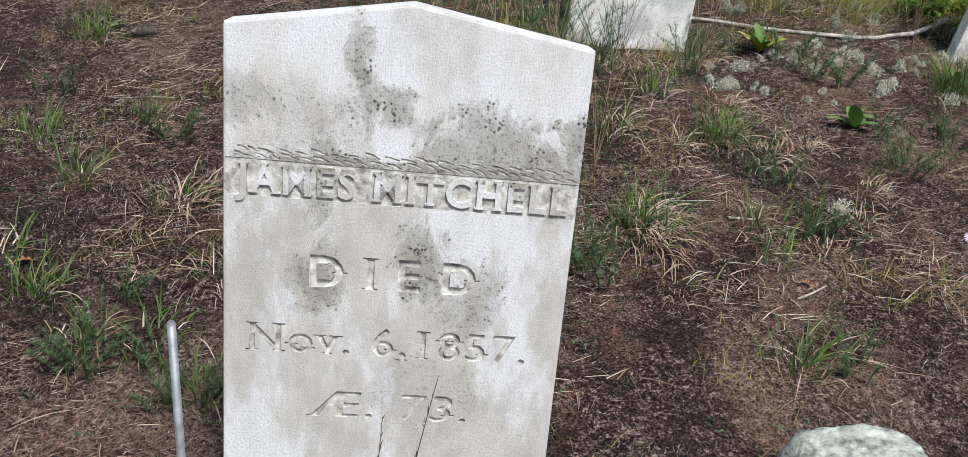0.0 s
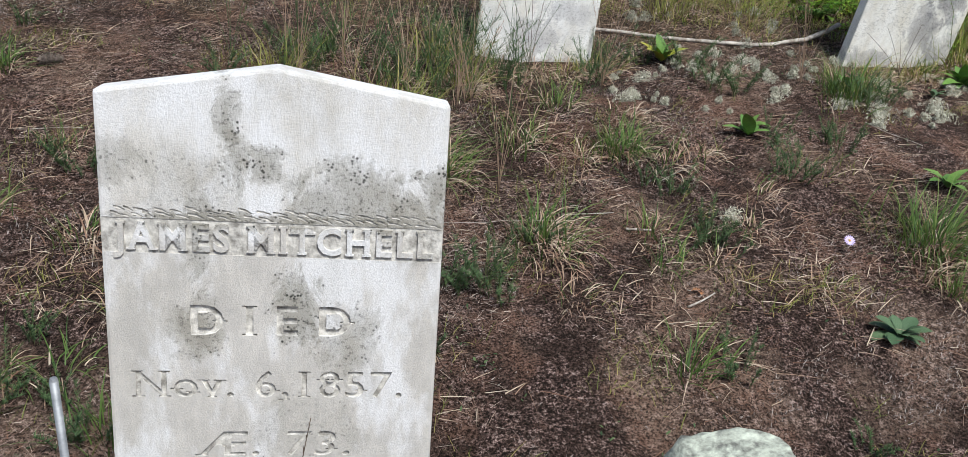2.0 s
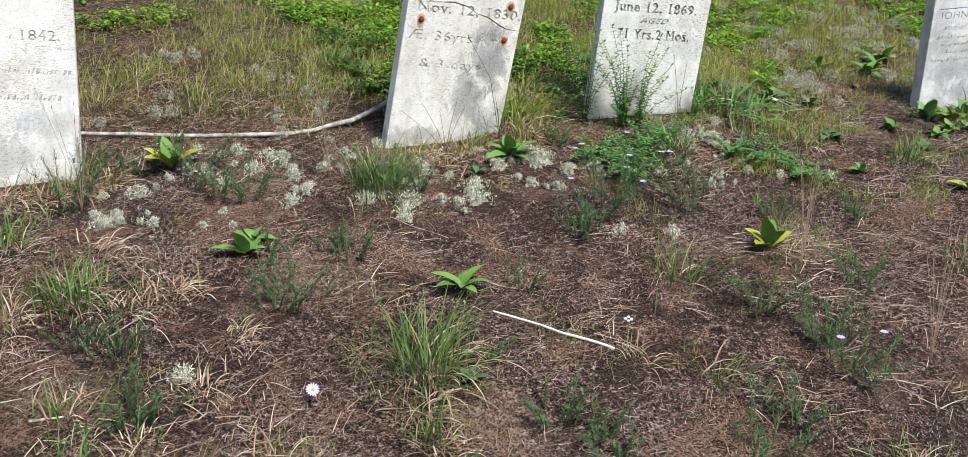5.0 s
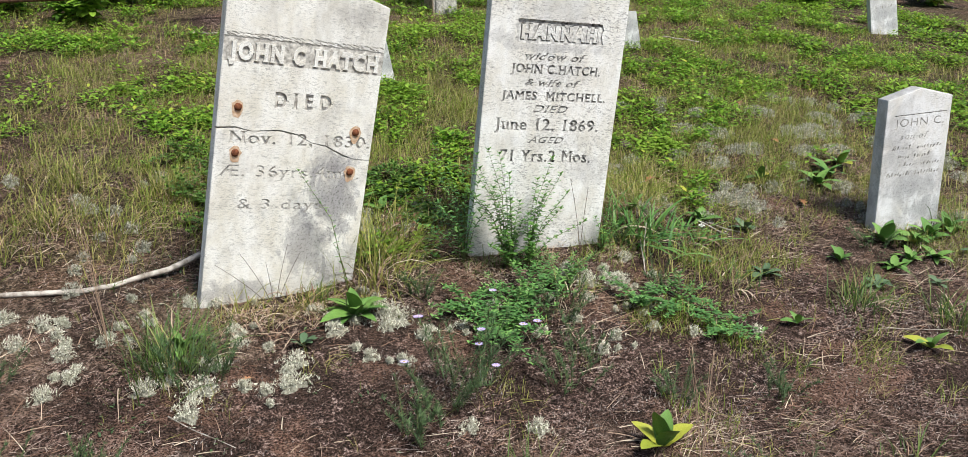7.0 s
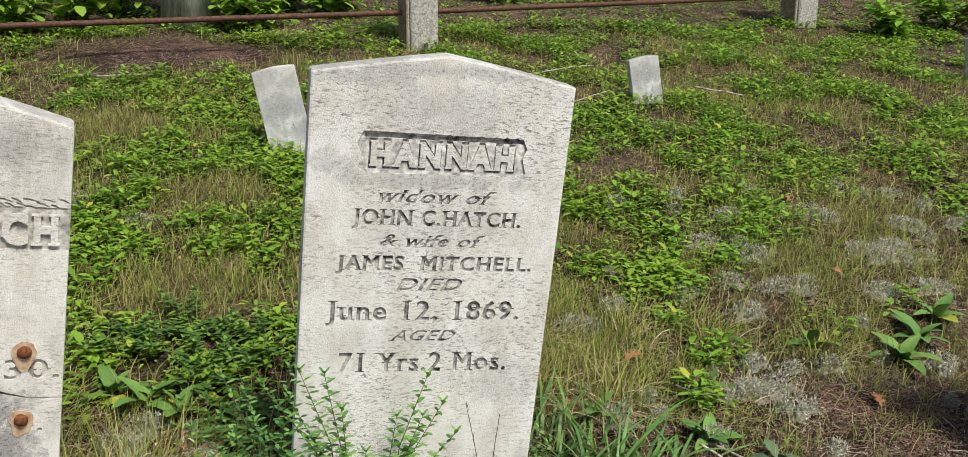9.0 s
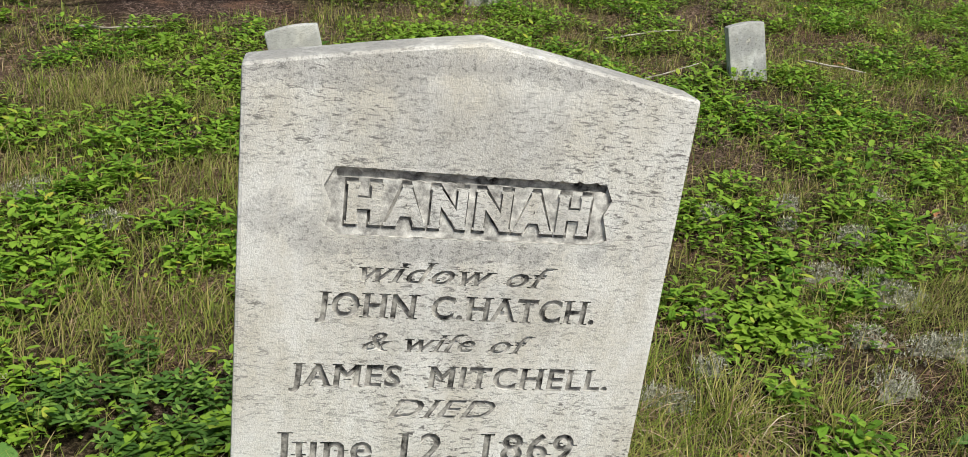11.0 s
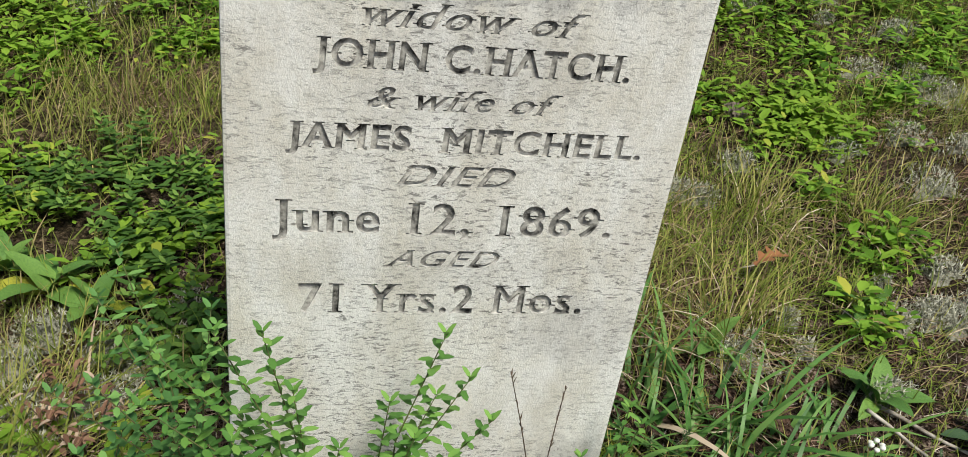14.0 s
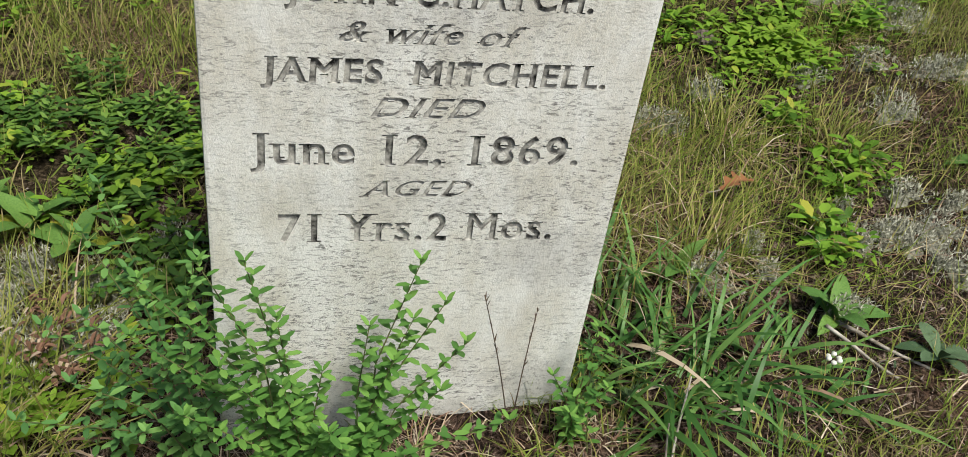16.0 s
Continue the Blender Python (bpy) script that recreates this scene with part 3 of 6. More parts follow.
def carve(bm, cutters, stone, cut):
    """The slab less its carving; the cut faces take the second material."""
    me = bpy.data.meshes.new("slab")
    bm.to_mesh(me)
    bm.free()
    me.materials.append(stone)
    me.materials.append(cut)
    me.materials.append(PANEL_FLOOR)
    if not cutters:
        return me
    body = new("body", me)
    flat_list = []
    for cutter in cutters:
        flat_list += cutter if isinstance(cutter, list) else [cutter]
    for cutter in flat_list:
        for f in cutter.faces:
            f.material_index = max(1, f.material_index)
        tool_me = bpy.data.meshes.new("tool")
        cutter.to_mesh(tool_me)
        cutter.free()
        tool_me.materials.append(stone)
        tool_me.materials.append(cut)
        tool_me.materials.append(PANEL_FLOOR)
        tool = new("tool", tool_me)
        mod = body.modifiers.new("carve", "BOOLEAN")
        mod.object, mod.operation, mod.solver = tool, "DIFFERENCE", "EXACT"
        mod.use_self, mod.material_mode = True, "INDEX"
        bpy.context.view_layer.update()
        made = bpy.data.meshes.new_from_object(body.evaluated_get(bpy.context.evaluated_depsgraph_get()))
        body.modifiers.clear()
        body.data = made
        bpy.data.objects.remove(tool)
    made = body.data
    bpy.data.objects.remove(body)
    return made


def bars(u0, u1, v, height, n, seed):
    """Worn writing that cannot be read."""
    r = random.Random(seed)
    out, u = [], u0
    while u < u1 - 0.006:
        w, h, sl = r.uniform(0.004, 0.011), height * r.uniform(0.45, 1.0), r.uniform(0.0, 0.008)
        if r.random() < 0.86:
            e, z = min(u + w, u1), v + height * r.uniform(-0.06, 0.12)
            out.append(prism([(u, z), (e, z + 0.1 * h), (e + sl, z + h), (u + sl, z + h * r.uniform(0.7, 1))], -0.004, r.uniform(0.001, 0.002)))
        u += w + r.uniform(0.004, 0.009)
    return out


def rope_band(u0, u1, v, height, depth, seed, slope=0.0):
    """A row of slanting gouges, like a worn rope, above a sunk name band."""
    r = random.Random(seed)
    out, u = [], u0
    while u < u1:
        w, h, d = r.uniform(0.014, 0.026), height * r.uniform(0.5, 1.0), r.uniform(0.25, 0.5) * height
        z = v + slope * (u - u0) + r.uniform(-0.15, 0.25) * height
        out.append(prism([(u, z + h), (u + w * 0.5, z + h * 0.75), (u + w, z), (u + w * 0.9, z - d * 0.3), (u + w * 0.4, z + h * 0.3), (u, z + h - d)], -0.004, depth * r.uniform(0.6, 1.0)))
        u += w * r.uniform(0.75, 1.25)
    return merge(out)


def ragged_band(u0, u1, v, height, depth, seed):
    """The rough upper edge of a sunk panel."""
    r = random.Random(seed)
    n = 44
    up = [(u0 + (u1 - u0) * i / n, v + height * (0.35 + 0.65 * r.random())) for i in range(n + 1)]
    low = [(u0 + (u1 - u0) * i / n, v - height * 0.2 * r.random()) for i in range(n, -1, -1)]
    return prism(up + low, -0.004, depth)


def raised_letters(parent, made, material):
    """Each raised letter of a name, with its slab serifs, is a part of its own."""
    made = made if isinstance(made, list) else [made]
    groups = []
    for k, bm in enumerate(made):
        left = set(bm.verts)
        while left:
            todo, isle = [left.pop()], set()
            while todo:
                v = todo.pop()
                isle.add(v)
                for e in v.link_edges:
                    w = e.other_vert(v)
                    if w in left:
                        left.discard(w)
                        todo.append(w)
            mid = sum(v.co.x for v in isle) / len(isle)
            if k == 0:
                groups.append((mid, [isle]))
            else:
                min(groups, key=lambda g: min(abs(v.co.x - mid) for v in g[1][0]))[1].append(isle)
    for mid, isles in groups:
        one = bmesh.new()
        for i, isle in enumerate(isles):
            twin = {v: one.verts.new(v.co + Vector((0, 0.0003 * (i > 0), 0))) for v in isle}
            for f in {f for v in isle for f in v.link_faces}:
                one.faces.new([twin[v] for v in f.verts])
        bmesh.ops.recalc_face_normals(one, faces=one.faces)
        part("letter", one, material, parent, "raised marble letter of the name")
    for bm in made:
        bm.free()


def gravestone(m, mesh, label, material=None):
    ob = empty("gravestone", m, label, "gravestone", "gravestones")
    part("slab", mesh, material, ob)
    return ob


# James Mitchell
m1 = stone_pose(-0.086, 1.124, 0.254, 2.75, 4.07, 0.71)
cuts = [text_mesh("D I E D", -0.124, 0.112, 0.690, 0.046, 0.005, fat=0.03, serif=0.085),
        text_mesh("Nov. 6,1857.", -0.207, 0.194, 0.585, 0.044, 0.0045, fat=0.012, serif=0.085),
        text_mesh("\u00c6. 73.", -0.118, 0.115, 0.482, 0.043, 0.004, lean=0.1, fat=0.008, serif=0.085),
        rope_band(-0.225, 0.222, 0.880, 0.009, 0.0022, 3, -0.008), rope_band(-0.23, 0.225, 0.871, 0.009, 0.0022, 13, -0.008),
        prism([(-0.2442, 0.818), (0.2442, 0.812), (0.2442, 0.864), (-0.2442, 0.870)], -0.004, 0.0012)]
stone = gravestone(m1, carve(slab_mesh(0.489, 1.050, 1.091, 0.05), cuts, MARBLE_STAINED, PALE_CARVING), "weathered white marble headstone with grey lichen stains and peaked top")
raised_letters(stone, text_mesh("JAMES MITCHELL", -0.228, 0.231, 0.824, 0.040, 0.003, fat=0.024, front=0.003, rise=-0.004, serif=0.045, spread=1.16), MARBLE_STAINED)

# the white stone of 1842
m2 = stone_pose(0.641, 3.819, 0.816, 0.0, -1.8, 3.6)
cuts = [text_mesh("1842.", 0.086, 0.205, 0.540, 0.036, 0.003, serif=0.085)]
cuts += bars(-0.17, 0.06, 0.540, 0.034, 9, 5) + bars(-0.10, 0.235, 0.424, 0.026, 9, 6) + bars(-0.16, 0.215, 0.333, 0.022, 9, 7)
gravestone(m2, carve(slab_mesh(0.503, 0.95, 1.0, 0.05), cuts, MARBLE_WHITE, PALE_CARVING), "plain white marble headstone among tall dry grass stems")

# John C. Hatch, broken and bolted
m3 = stone_pose(2.276, 3.857, 0.880, 8.87, -7.0, 7.0)
crack_line = [(-0.262, 0.581), (-0.20, 0.586), (-0.15, 0.577), (-0.059, 0.582), (0.0, 0.572), (0.049, 0.549), (0.10, 0.538), (0.162, 0.509), (0.20, 0.500), (0.262, 0.497)]
crack = prism([(u, v + 0.0025 + 0.002 * math.sin(u * 90)) for u, v in crack_line] + [(u, v - 0.0015) for u, v in crack_line[::-1]], -0.004, 0.012)
cuts = [text_mesh("D I E D", -0.085, 0.100, 0.658, 0.046, 0.006, fat=0.045, serif=0.085),
        text_mesh("Nov. 12, 1830.", -0.214, 0.252, 0.538, 0.038, 0.004, fat=0.015, serif=0.085),
        text_mesh("\u00c6. 36yrs.4mo.", -0.238, 0.228, 0.430, 0.038, 0.003, serif=0.085),
        text_mesh("& 3 days", -0.172, 0.110, 0.322, 0.034, 0.003, serif=0.085),
        rope_band(-0.252, 0.240, 0.872, 0.010, 0.0035, 4, -0.008), rope_band(-0.252, 0.240, 0.863, 0.010, 0.0035, 14, -0.008), crack,
        prism([(-0.2585, 0.790), (0.2585, 0.784), (0.2585, 0.860), (-0.2585, 0.866)], -0.004, 0.0018)]
stone = gravestone(m3, carve(slab_mesh(0.518, 1.002, 1.060, 0.052, curve=0.55), cuts, MARBLE_HATCH, PALE_CARVING), "leaning white marble headstone cracked across and mended with rusty bolts")
raised_letters(stone, text_mesh("JOHN C HATCH", -0.240, 0.240, 0.800, 0.050, 0.003, fat=0.05, front=0.004, rise=-0.004, serif=0.045, spread=1.25), MARBLE_HATCH)
for u, v in ((-0.198, 0.652), (0.195, 0.591), (-0.194, 0.506), (0.193, 0.455)):
    bm = bmesh.new()
    bmesh.ops.create_icosphere(bm, subdivisions=2, radius=0.0125, matrix=Matrix.Translation((u, -0.002, v)) @ Matrix.Diagonal((1, 0.55, 1, 1)))
    for w in bm.verts:
        w.co += Vector(w.normal) * 0.0015 * noise.noise(w.co * 160)
    part("bolt", bm, BOLT_RUST, stone, "rusted round bolt head", smooth=True)
    r = random.Random(int(u * 1000))
    ring = [(u + 0.021 * math.cos(a / 14 * 6.283) * r.uniform(0.75, 1.1), v + (0.021 + (0.016 if 8 < a < 13 else 0)) * math.sin(a / 14 * 6.283) * r.uniform(0.8, 1.1)) for a in range(14)]
    part("rust_stain", prism(ring, -0.0008, 0.001), RUST_STAIN, stone, "brown rust stain round the bolt")

# Hannah
m4 = stone_pose(3.264, 3.976, 0.919, -1.9, -3.1, 3.93)
panel = [(-0.158, 0.874), (0.166, 0.872), (0.176, 0.852), (0.168, 0.832), (0.178, 0.800), (0.160, 0.793), (-0.150, 0.790), (-0.166, 0.800), (-0.160, 0.828), (-0.170, 0.850)]
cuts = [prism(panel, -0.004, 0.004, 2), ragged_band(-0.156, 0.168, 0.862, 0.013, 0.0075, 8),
        # wider dark groove that draws grime and shade round the raised name
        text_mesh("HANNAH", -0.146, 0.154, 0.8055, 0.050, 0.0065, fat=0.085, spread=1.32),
        text_mesh("widow of", -0.119, 0.118, 0.732, 0.028, 0.0035, lean=0.4, fat=0.012, serif=0.085),
        text_mesh("JOHN C.HATCH.", -0.171, 0.180, 0.685, 0.031, 0.004, lean=0.05, fat=0.032, serif=0.085),
        text_mesh("& wife of", -0.111, 0.104, 0.639, 0.026, 0.0035, lean=0.4, fat=0.012, serif=0.085),
        text_mesh("JAMES  MITCHELL.", -0.198, 0.215, 0.588, 0.030, 0.004, lean=0.05, fat=0.032, serif=0.085),
        text_mesh("DIED", -0.072, 0.068, 0.543, 0.027, 0.0035, lean=0.4, fat=0.015, serif=0.085),
        text_mesh("June 12, 1869.", -0.212, 0.200, 0.477, 0.042, 0.004, fat=0.022, serif=0.085),
        text_mesh("AGED", -0.077, 0.064, 0.429, 0.024, 0.0035, lean=0.4, fat=0.015, serif=0.085),
        text_mesh("71 Yrs.2 Mos.", -0.180, 0.184, 0.359, 0.043, 0.004, fat=0.02, serif=0.085)]
stone = gravestone(m4, carve(slab_mesh(0.530, 0.984, 1.029, 0.055, curve=0.2), cuts, MARBLE_HANNAH, GRIME_AND_SHADE), "white marble headstone with fine dark flecks and grimed lettering")
raised_letters(stone, text_mesh("HANNAH", -0.142, 0.150, 0.808, 0.045, 0.0045, fat=0.055, front=-0.0006, serif=0.03, spread=1.32), MARBLE_HANNAH)

# the small stone of a son
m5 = stone_pose(4.940, 3.832, 0.939, -1.0, -1.9, -2.7)
cuts = [text_mesh("JOHN C.", -0.120, 0.135, 0.425, 0.033, 0.002), text_mesh("son of", -0.085, 0.060, 0.371, 0.024, 0.002, lean=0.3),
        prism([(-0.125, 0.470), (0.146, 0.474), (0.146, 0.478), (-0.125, 0.474)], -0.004, 0.003)]
for i, (u0, u1, v) in enumerate(((-0.138, 0.14, 0.326), (-0.088, 0.075, 0.288), (-0.142, 0.145, 0.252), (-0.138, 0.14, 0.212))):
    cuts += bars(u0, u1, v, 0.021, 9, 20 + i)
gravestone(m5, carve(slab_mesh(0.333, 0.541, 0.582, 0.06), cuts, MARBLE_GREY, GRIME_AND_SHADE), "small grey marble headstone with worn script and dark sides")

# footstones
for (x, y, z, yaw, back_, side, w, h), worn in (((3.185, 6.153, 1.398, -6.0, -0.5, -11.7, 0.182, 0.332), 0), ((5.110, 6.640, 1.490, -5.3, 0.0, -11.0, 0.164, 0.249), 1), ((7.623, 6.932, 1.563, -9.0, 2.8, -9.0, 0.240, 0.296), 1)):
    ob = empty("footstone", stone_pose(x, y, z, yaw, back_, side), "small plain grey marble footstone leaning sideways", "footstone", "footstones")
    cut = bars(-w * 0.30, w * 0.30, h * 0.68, 0.030, 3, 40) if worn else []
    part("slab", carve(slab_mesh(w, h, h + 0.008, 0.05, 0.12, 1.0), cut, MARBLE_GREY, GRIME_AND_SHADE), None, ob)


# ---- fence: granite posts with an iron rail ----
def granite_post(x, y, turn, w, d, h, label):
    ob = empty("granite_post", Matrix.Translation((x, y, gz(x, y) - 0.15)) @ pose(0, 0, 0, 0, -1.0, turn), label, "fence post", "granite fence posts")
    bm = bmesh.new()
    bmesh.ops.create_cube(bm, size=1, matrix=Matrix.Translation((0, 0, h / 2)) @ Matrix.Diagonal((w, d, h, 1)))
    bmesh.ops.bevel(bm, geom=list(bm.edges), offset=0.012, segments=2, affect="EDGES")
    bmesh.ops.subdivide_edges(bm, edges=list(bm.edges), cuts=5, use_grid_fill=True)
    for v in bm.verts:
        v.co += Vector((noise.noise(v.co * 14), noise.noise(v.co * 14 + Vector((5, 0, 0))), 0)) * 0.008
    for f in bm.faces:
        f.smooth = True
    part("shaft", bm, GRANITE, ob)
    side_bm = bmesh.new()
    bmesh.ops.create_cube(side_bm, size=1, matrix=Matrix.Translation((-w / 2 - 0.004, 0, h / 2)) @ Matrix.Diagonal((0.012, d * 0.92, h * 0.98, 1)))
    bmesh.ops.bevel(side_bm, geom=list(side_bm.edges), offset=0.004, segments=1, affect="EDGES")
    part("stained_side", side_bm, RUSTY_GRANITE, ob, "rust-stained rough side of the post")
    return ob


granite_post(4.13, 7.93, 6, 0.20, 0.18, 1.05, "rough square granite fence post with rust-stained side")
granite_post(7.32, 8.58, 6, 0.21, 0.19, 1.05, "rough square granite fence post with rust-stained side")
rail = tube([(-3.5, 6.72, 1.62), (0.5, 7.42, 1.77), (4.0, 7.93, 1.915), (7.3, 8.58, 2.07), (11.5, 9.35, 2.25)], 0.017, 10)
tagged(part("fence_rail", rail, RUST), "rusty round iron fence rail through granite posts", "fence rail")

# ---- trees beyond the fence, low shrubs at their feet ----
def tree(x, y, r, h, label):
    ob = empty("tree", Matrix.Translation((x, y, gz(x, y) - 0.1)), label, "tree", "trees beyond the fence")
    pts = [(0.03 * math.sin(i), 0.02 * math.cos(i * 1.7), h * i / 9) for i in range(10)]
    part("trunk", tube(pts, [r * (1.35 if i == 0 else 1.05 - 0.05 * i) for i in range(10)], 14, 0.25), BARK, ob, "rough grey bark trunk")
    r0 = random.Random(int(x * 100))
    tips = []
    for k in range(7):
        a, z = r0.uniform(0, 6.28), h * r0.uniform(0.5, 0.95)
        end = (math.cos(a) * h * 0.28, math.sin(a) * h * 0.28, z + h * 0.12)
        part("limb", tube([(0, 0, z), (end[0] * 0.5, end[1] * 0.5, z + h * 0.04), end], [r * 0.4, r * 0.25, r * 0.1], 7), BARK, ob)
        tips.append(end)
    n = 1100
    g = np.random.default_rng(int(x * 10))
    at = np.array(tips)[g.integers(0, 7, n)] + g.normal(0, h * 0.085, (n, 3))
    crown = bulk("crown", leaves(at, g.uniform(0, 6.28, n), g.uniform(-0.8, 0.6, n), g.uniform(0.10, 0.18, n), g.uniform(0.05, 0.09, n)), LEAF_TRIS)
    part("crown", crown, COVER, ob, "uneven crown of green leaves")


tree(2.73, 8.62, 0.15, 6.5, "grey-barked tree standing behind the iron rail")


def shrub(x, y, size, n, leaf, label):
    ob = empty("shrub", Matrix.Translation((x, y, gz(x, y))), label, "shrub", "shrubs along the fence")
    g = np.random.default_rng(int(abs(x) * 100 + y))
    stems = []
    for k in range(9):
        a, l = g.uniform(0, 6.28), size * g.uniform(0.6, 1.1)
        e = Vector((math.cos(a) * l * 0.7, math.sin(a) * l * 0.7, l * 0.75))
        stems.append(e)
        part("stem", tube([(0, 0, -0.03), e * 0.5 + Vector((0, 0, 0.06)), e], [0.007, 0.005, 0.002], 5), STEM_GREEN, ob)
    at = np.array([list(stems[i] * s) for i, s in zip(g.integers(0, 9, n), g.uniform(0.3, 1.05, n))]) + g.normal(0, size * 0.10, (n, 3))
    at[:, 2] = np.abs(at[:, 2])
    part("foliage", bulk("foliage", leaves(at, g.uniform(0, 6.28, n), g.uniform(-0.4, 0.7, n), g.uniform(leaf * 0.6, leaf * 1.2, n), g.uniform(leaf * 0.4, leaf * 0.75, n)), LEAF_TRIS), COVER, ob, "broad green leaves")


for x, y, s in ((0.55, 8.6, 0.55), (1.35, 8.9, 0.6), (2.0, 8.5, 0.45), (3.4, 9.2, 0.4), (7.9, 8.1, 0.35), (8.6, 8.4, 0.45), (0.0, 7.9, 0.4), (1.0, 8.1, 0.35), (0.4, 7.6, 0.3), (-0.5, 8.3, 0.45), (0.9, 8.7, 0.5), (1.7, 8.3, 0.4), (1.5, 7.7, 0.25), (2.25, 9.0, 0.5), (3.1, 8.5, 0.3), (3.7, 8.9, 0.3), (9.2, 8.0, 0.45), (5.2, 9.6, 0.35), (6.2, 9.7, 0.35)):
    shrub(x, y, s, 330, 0.095, "low broad-leaved green shrub beside the fence")

# ---- the rock, the stake, sticks ----
def rock(x, y, sx, sy, sz, turn):
    bm = bmesh.new()
    bmesh.ops.create_icosphere(bm, subdivisions=4, radius=1)
    for v in bm.verts:
        d = v.co.normalized()
        v.co = d * (1 + 0.22 * noise.noise(d * 1.7) + 0.07 * noise.noise(d * 5) + 0.02 * noise.noise(d * 15))
        v.co = Vector((v.co.x * sx, v.co.y * sy, min(v.co.z, 0.62 + 0.1 * d.x) * sz))
    tagged(part("rock", bm, LICHEN_ROCK, m=pose(x, y, gz(x, y) + 0.0, 0, 0, turn), smooth=True), "granite rock crusted with pale green lichen", "rock")


rock(0.82, 1.47, 0.155, 0.14, 0.285, 15)

stake = empty("metal_stake", Matrix.Translation((-0.355, 1.07, gz(-0.355, 1.07) - 0.1)) @ pose(0, 0, 0, 1.0, -0.6, 0), "thin grey galvanised metal stake beside a headstone", "stake")
part("rod", tube([(0, 0, 0), (0, 0, 0.4), (0, 0, 0.80)], 0.0060, 12), STEEL, stake)
bm = bmesh.new()
bmesh.ops.create_cone(bm, cap_ends=True, segments=12, radius1=0.0060, radius2=0.0045, depth=0.004, matrix=Matrix.Translation((0, 0, 0.802)))
part("cap", bm, STEEL, stake)


def stick(points, r0, r1, material, label, lift=0.0, name="stick"):
    pts = []
    n = 14
    for i in range(n + 1):
        f = i / n * (len(points) - 1)
        k = min(int(f), len(points) - 2)
        a, b = Vector(points[k]), Vector(points[k + 1])
        p = a.lerp(b, f - k)
        wob = 0.25 * (r0 + 0.004) * noise.noise((p.x * 7, p.y * 7, 2.2)) * 4
        pts.append((p.x + wob, p.y - wob, gz(p.x, p.y) + lift + r0 * 0.8 + (p.z if len(p) > 2 else 0)))
    tagged(part(name, tube(pts, [r0 + (r1 - r0) * i / n for i in range(n + 1)], 7, 0.2), material), label, "stick", "fallen sticks")


stick([(2.14, 4.16, 0.05), (1.95, 4.06, 0.02), (1.72, 3.97, 0.0), (1.30, 4.04, 0.0), (0.92, 4.13, 0.01), (0.6, 4.2, 0.0)], 0.011, 0.007, DEADWOOD, "long bent bleached branch lying behind headstones", name="branch")
stick([(2.05, 2.66, 0.03), (2.2, 2.57, 0.012), (2.35, 2.45, 0.0)], 0.003, 0.0052, PALE_STICK, "straight pale barkless stick on the soil")
for a, b, r in (((0.97, 2.83, 0), (1.12, 2.90, 0.02), 0.0035), ((0.90, 2.15, 0), (0.99, 2.19, 0.01), 0.006), ((0.80, 2.53, 0), (0.88, 2.52, 0), 0.007), ((2.09, 2.86, 0), (2.19, 2.79, 0), 0.005),
                ((0.61, 2.63, 0), (0.78, 2.62, 0), 0.004), ((0.15, 2.57, 0), (0.66, 2.53, 0.03), 0.002), ((3.63, 3.78, 0.0), (3.70, 3.90, 0.09), 0.004), ((2.9, 2.6, 0), (3.05, 2.52, 0), 0.004), ((4.05, 4.05, 0.01), (4.18, 3.93, 0.0), 0.007), ((1.9, 3.28, 0), (2.06, 3.12, 0), 0.003), ((-1.2, 3.0, 0), (-0.98, 3.02, 0), 0.003), ((4.4, 6.5, 0.03), (4.9, 6.7, 0.05), 0.006), ((2.2, 7.3, 0.02), (2.55, 7.3, 0.03), 0.01), ((4.2, 3.2, 0), (4.5, 3.1, 0.01), 0.003), ((4.02, 4.03, 0.03), (4.11, 3.92, 0.0), 0.006), ((5.45, 6.78, 0.04), (5.72, 6.70, 0.03), 0.009), ((4.62, 7.22, 0.03), (5.05, 7.3, 0.05), 0.008), ((3.60, 3.72, 0.0), (3.66, 3.86, 0.05), 0.004)):
    stick([a, b], r * 0.62, r * 0.35, DEADWOOD, "short dry twig lying on the ground", name="twig")


# ---- plants ----
def at(x, y, turn=0.0, lift=0.0):
    return Matrix.Translation((x, y, gz(x, y) + lift)) @ pose(0, 0, 0, 0, 0, turn)


def local_roots(g, n, x, y, spread):
    """Roots round a plant's foot, in its own frame, set on the ground."""
    p = g.normal(0, spread, (n, 2))
    z = np.array([gz(x + float(a), y + float(b)) for a, b in p]) - gz(x, y) - 0.004
    return np.column_stack([p, z])


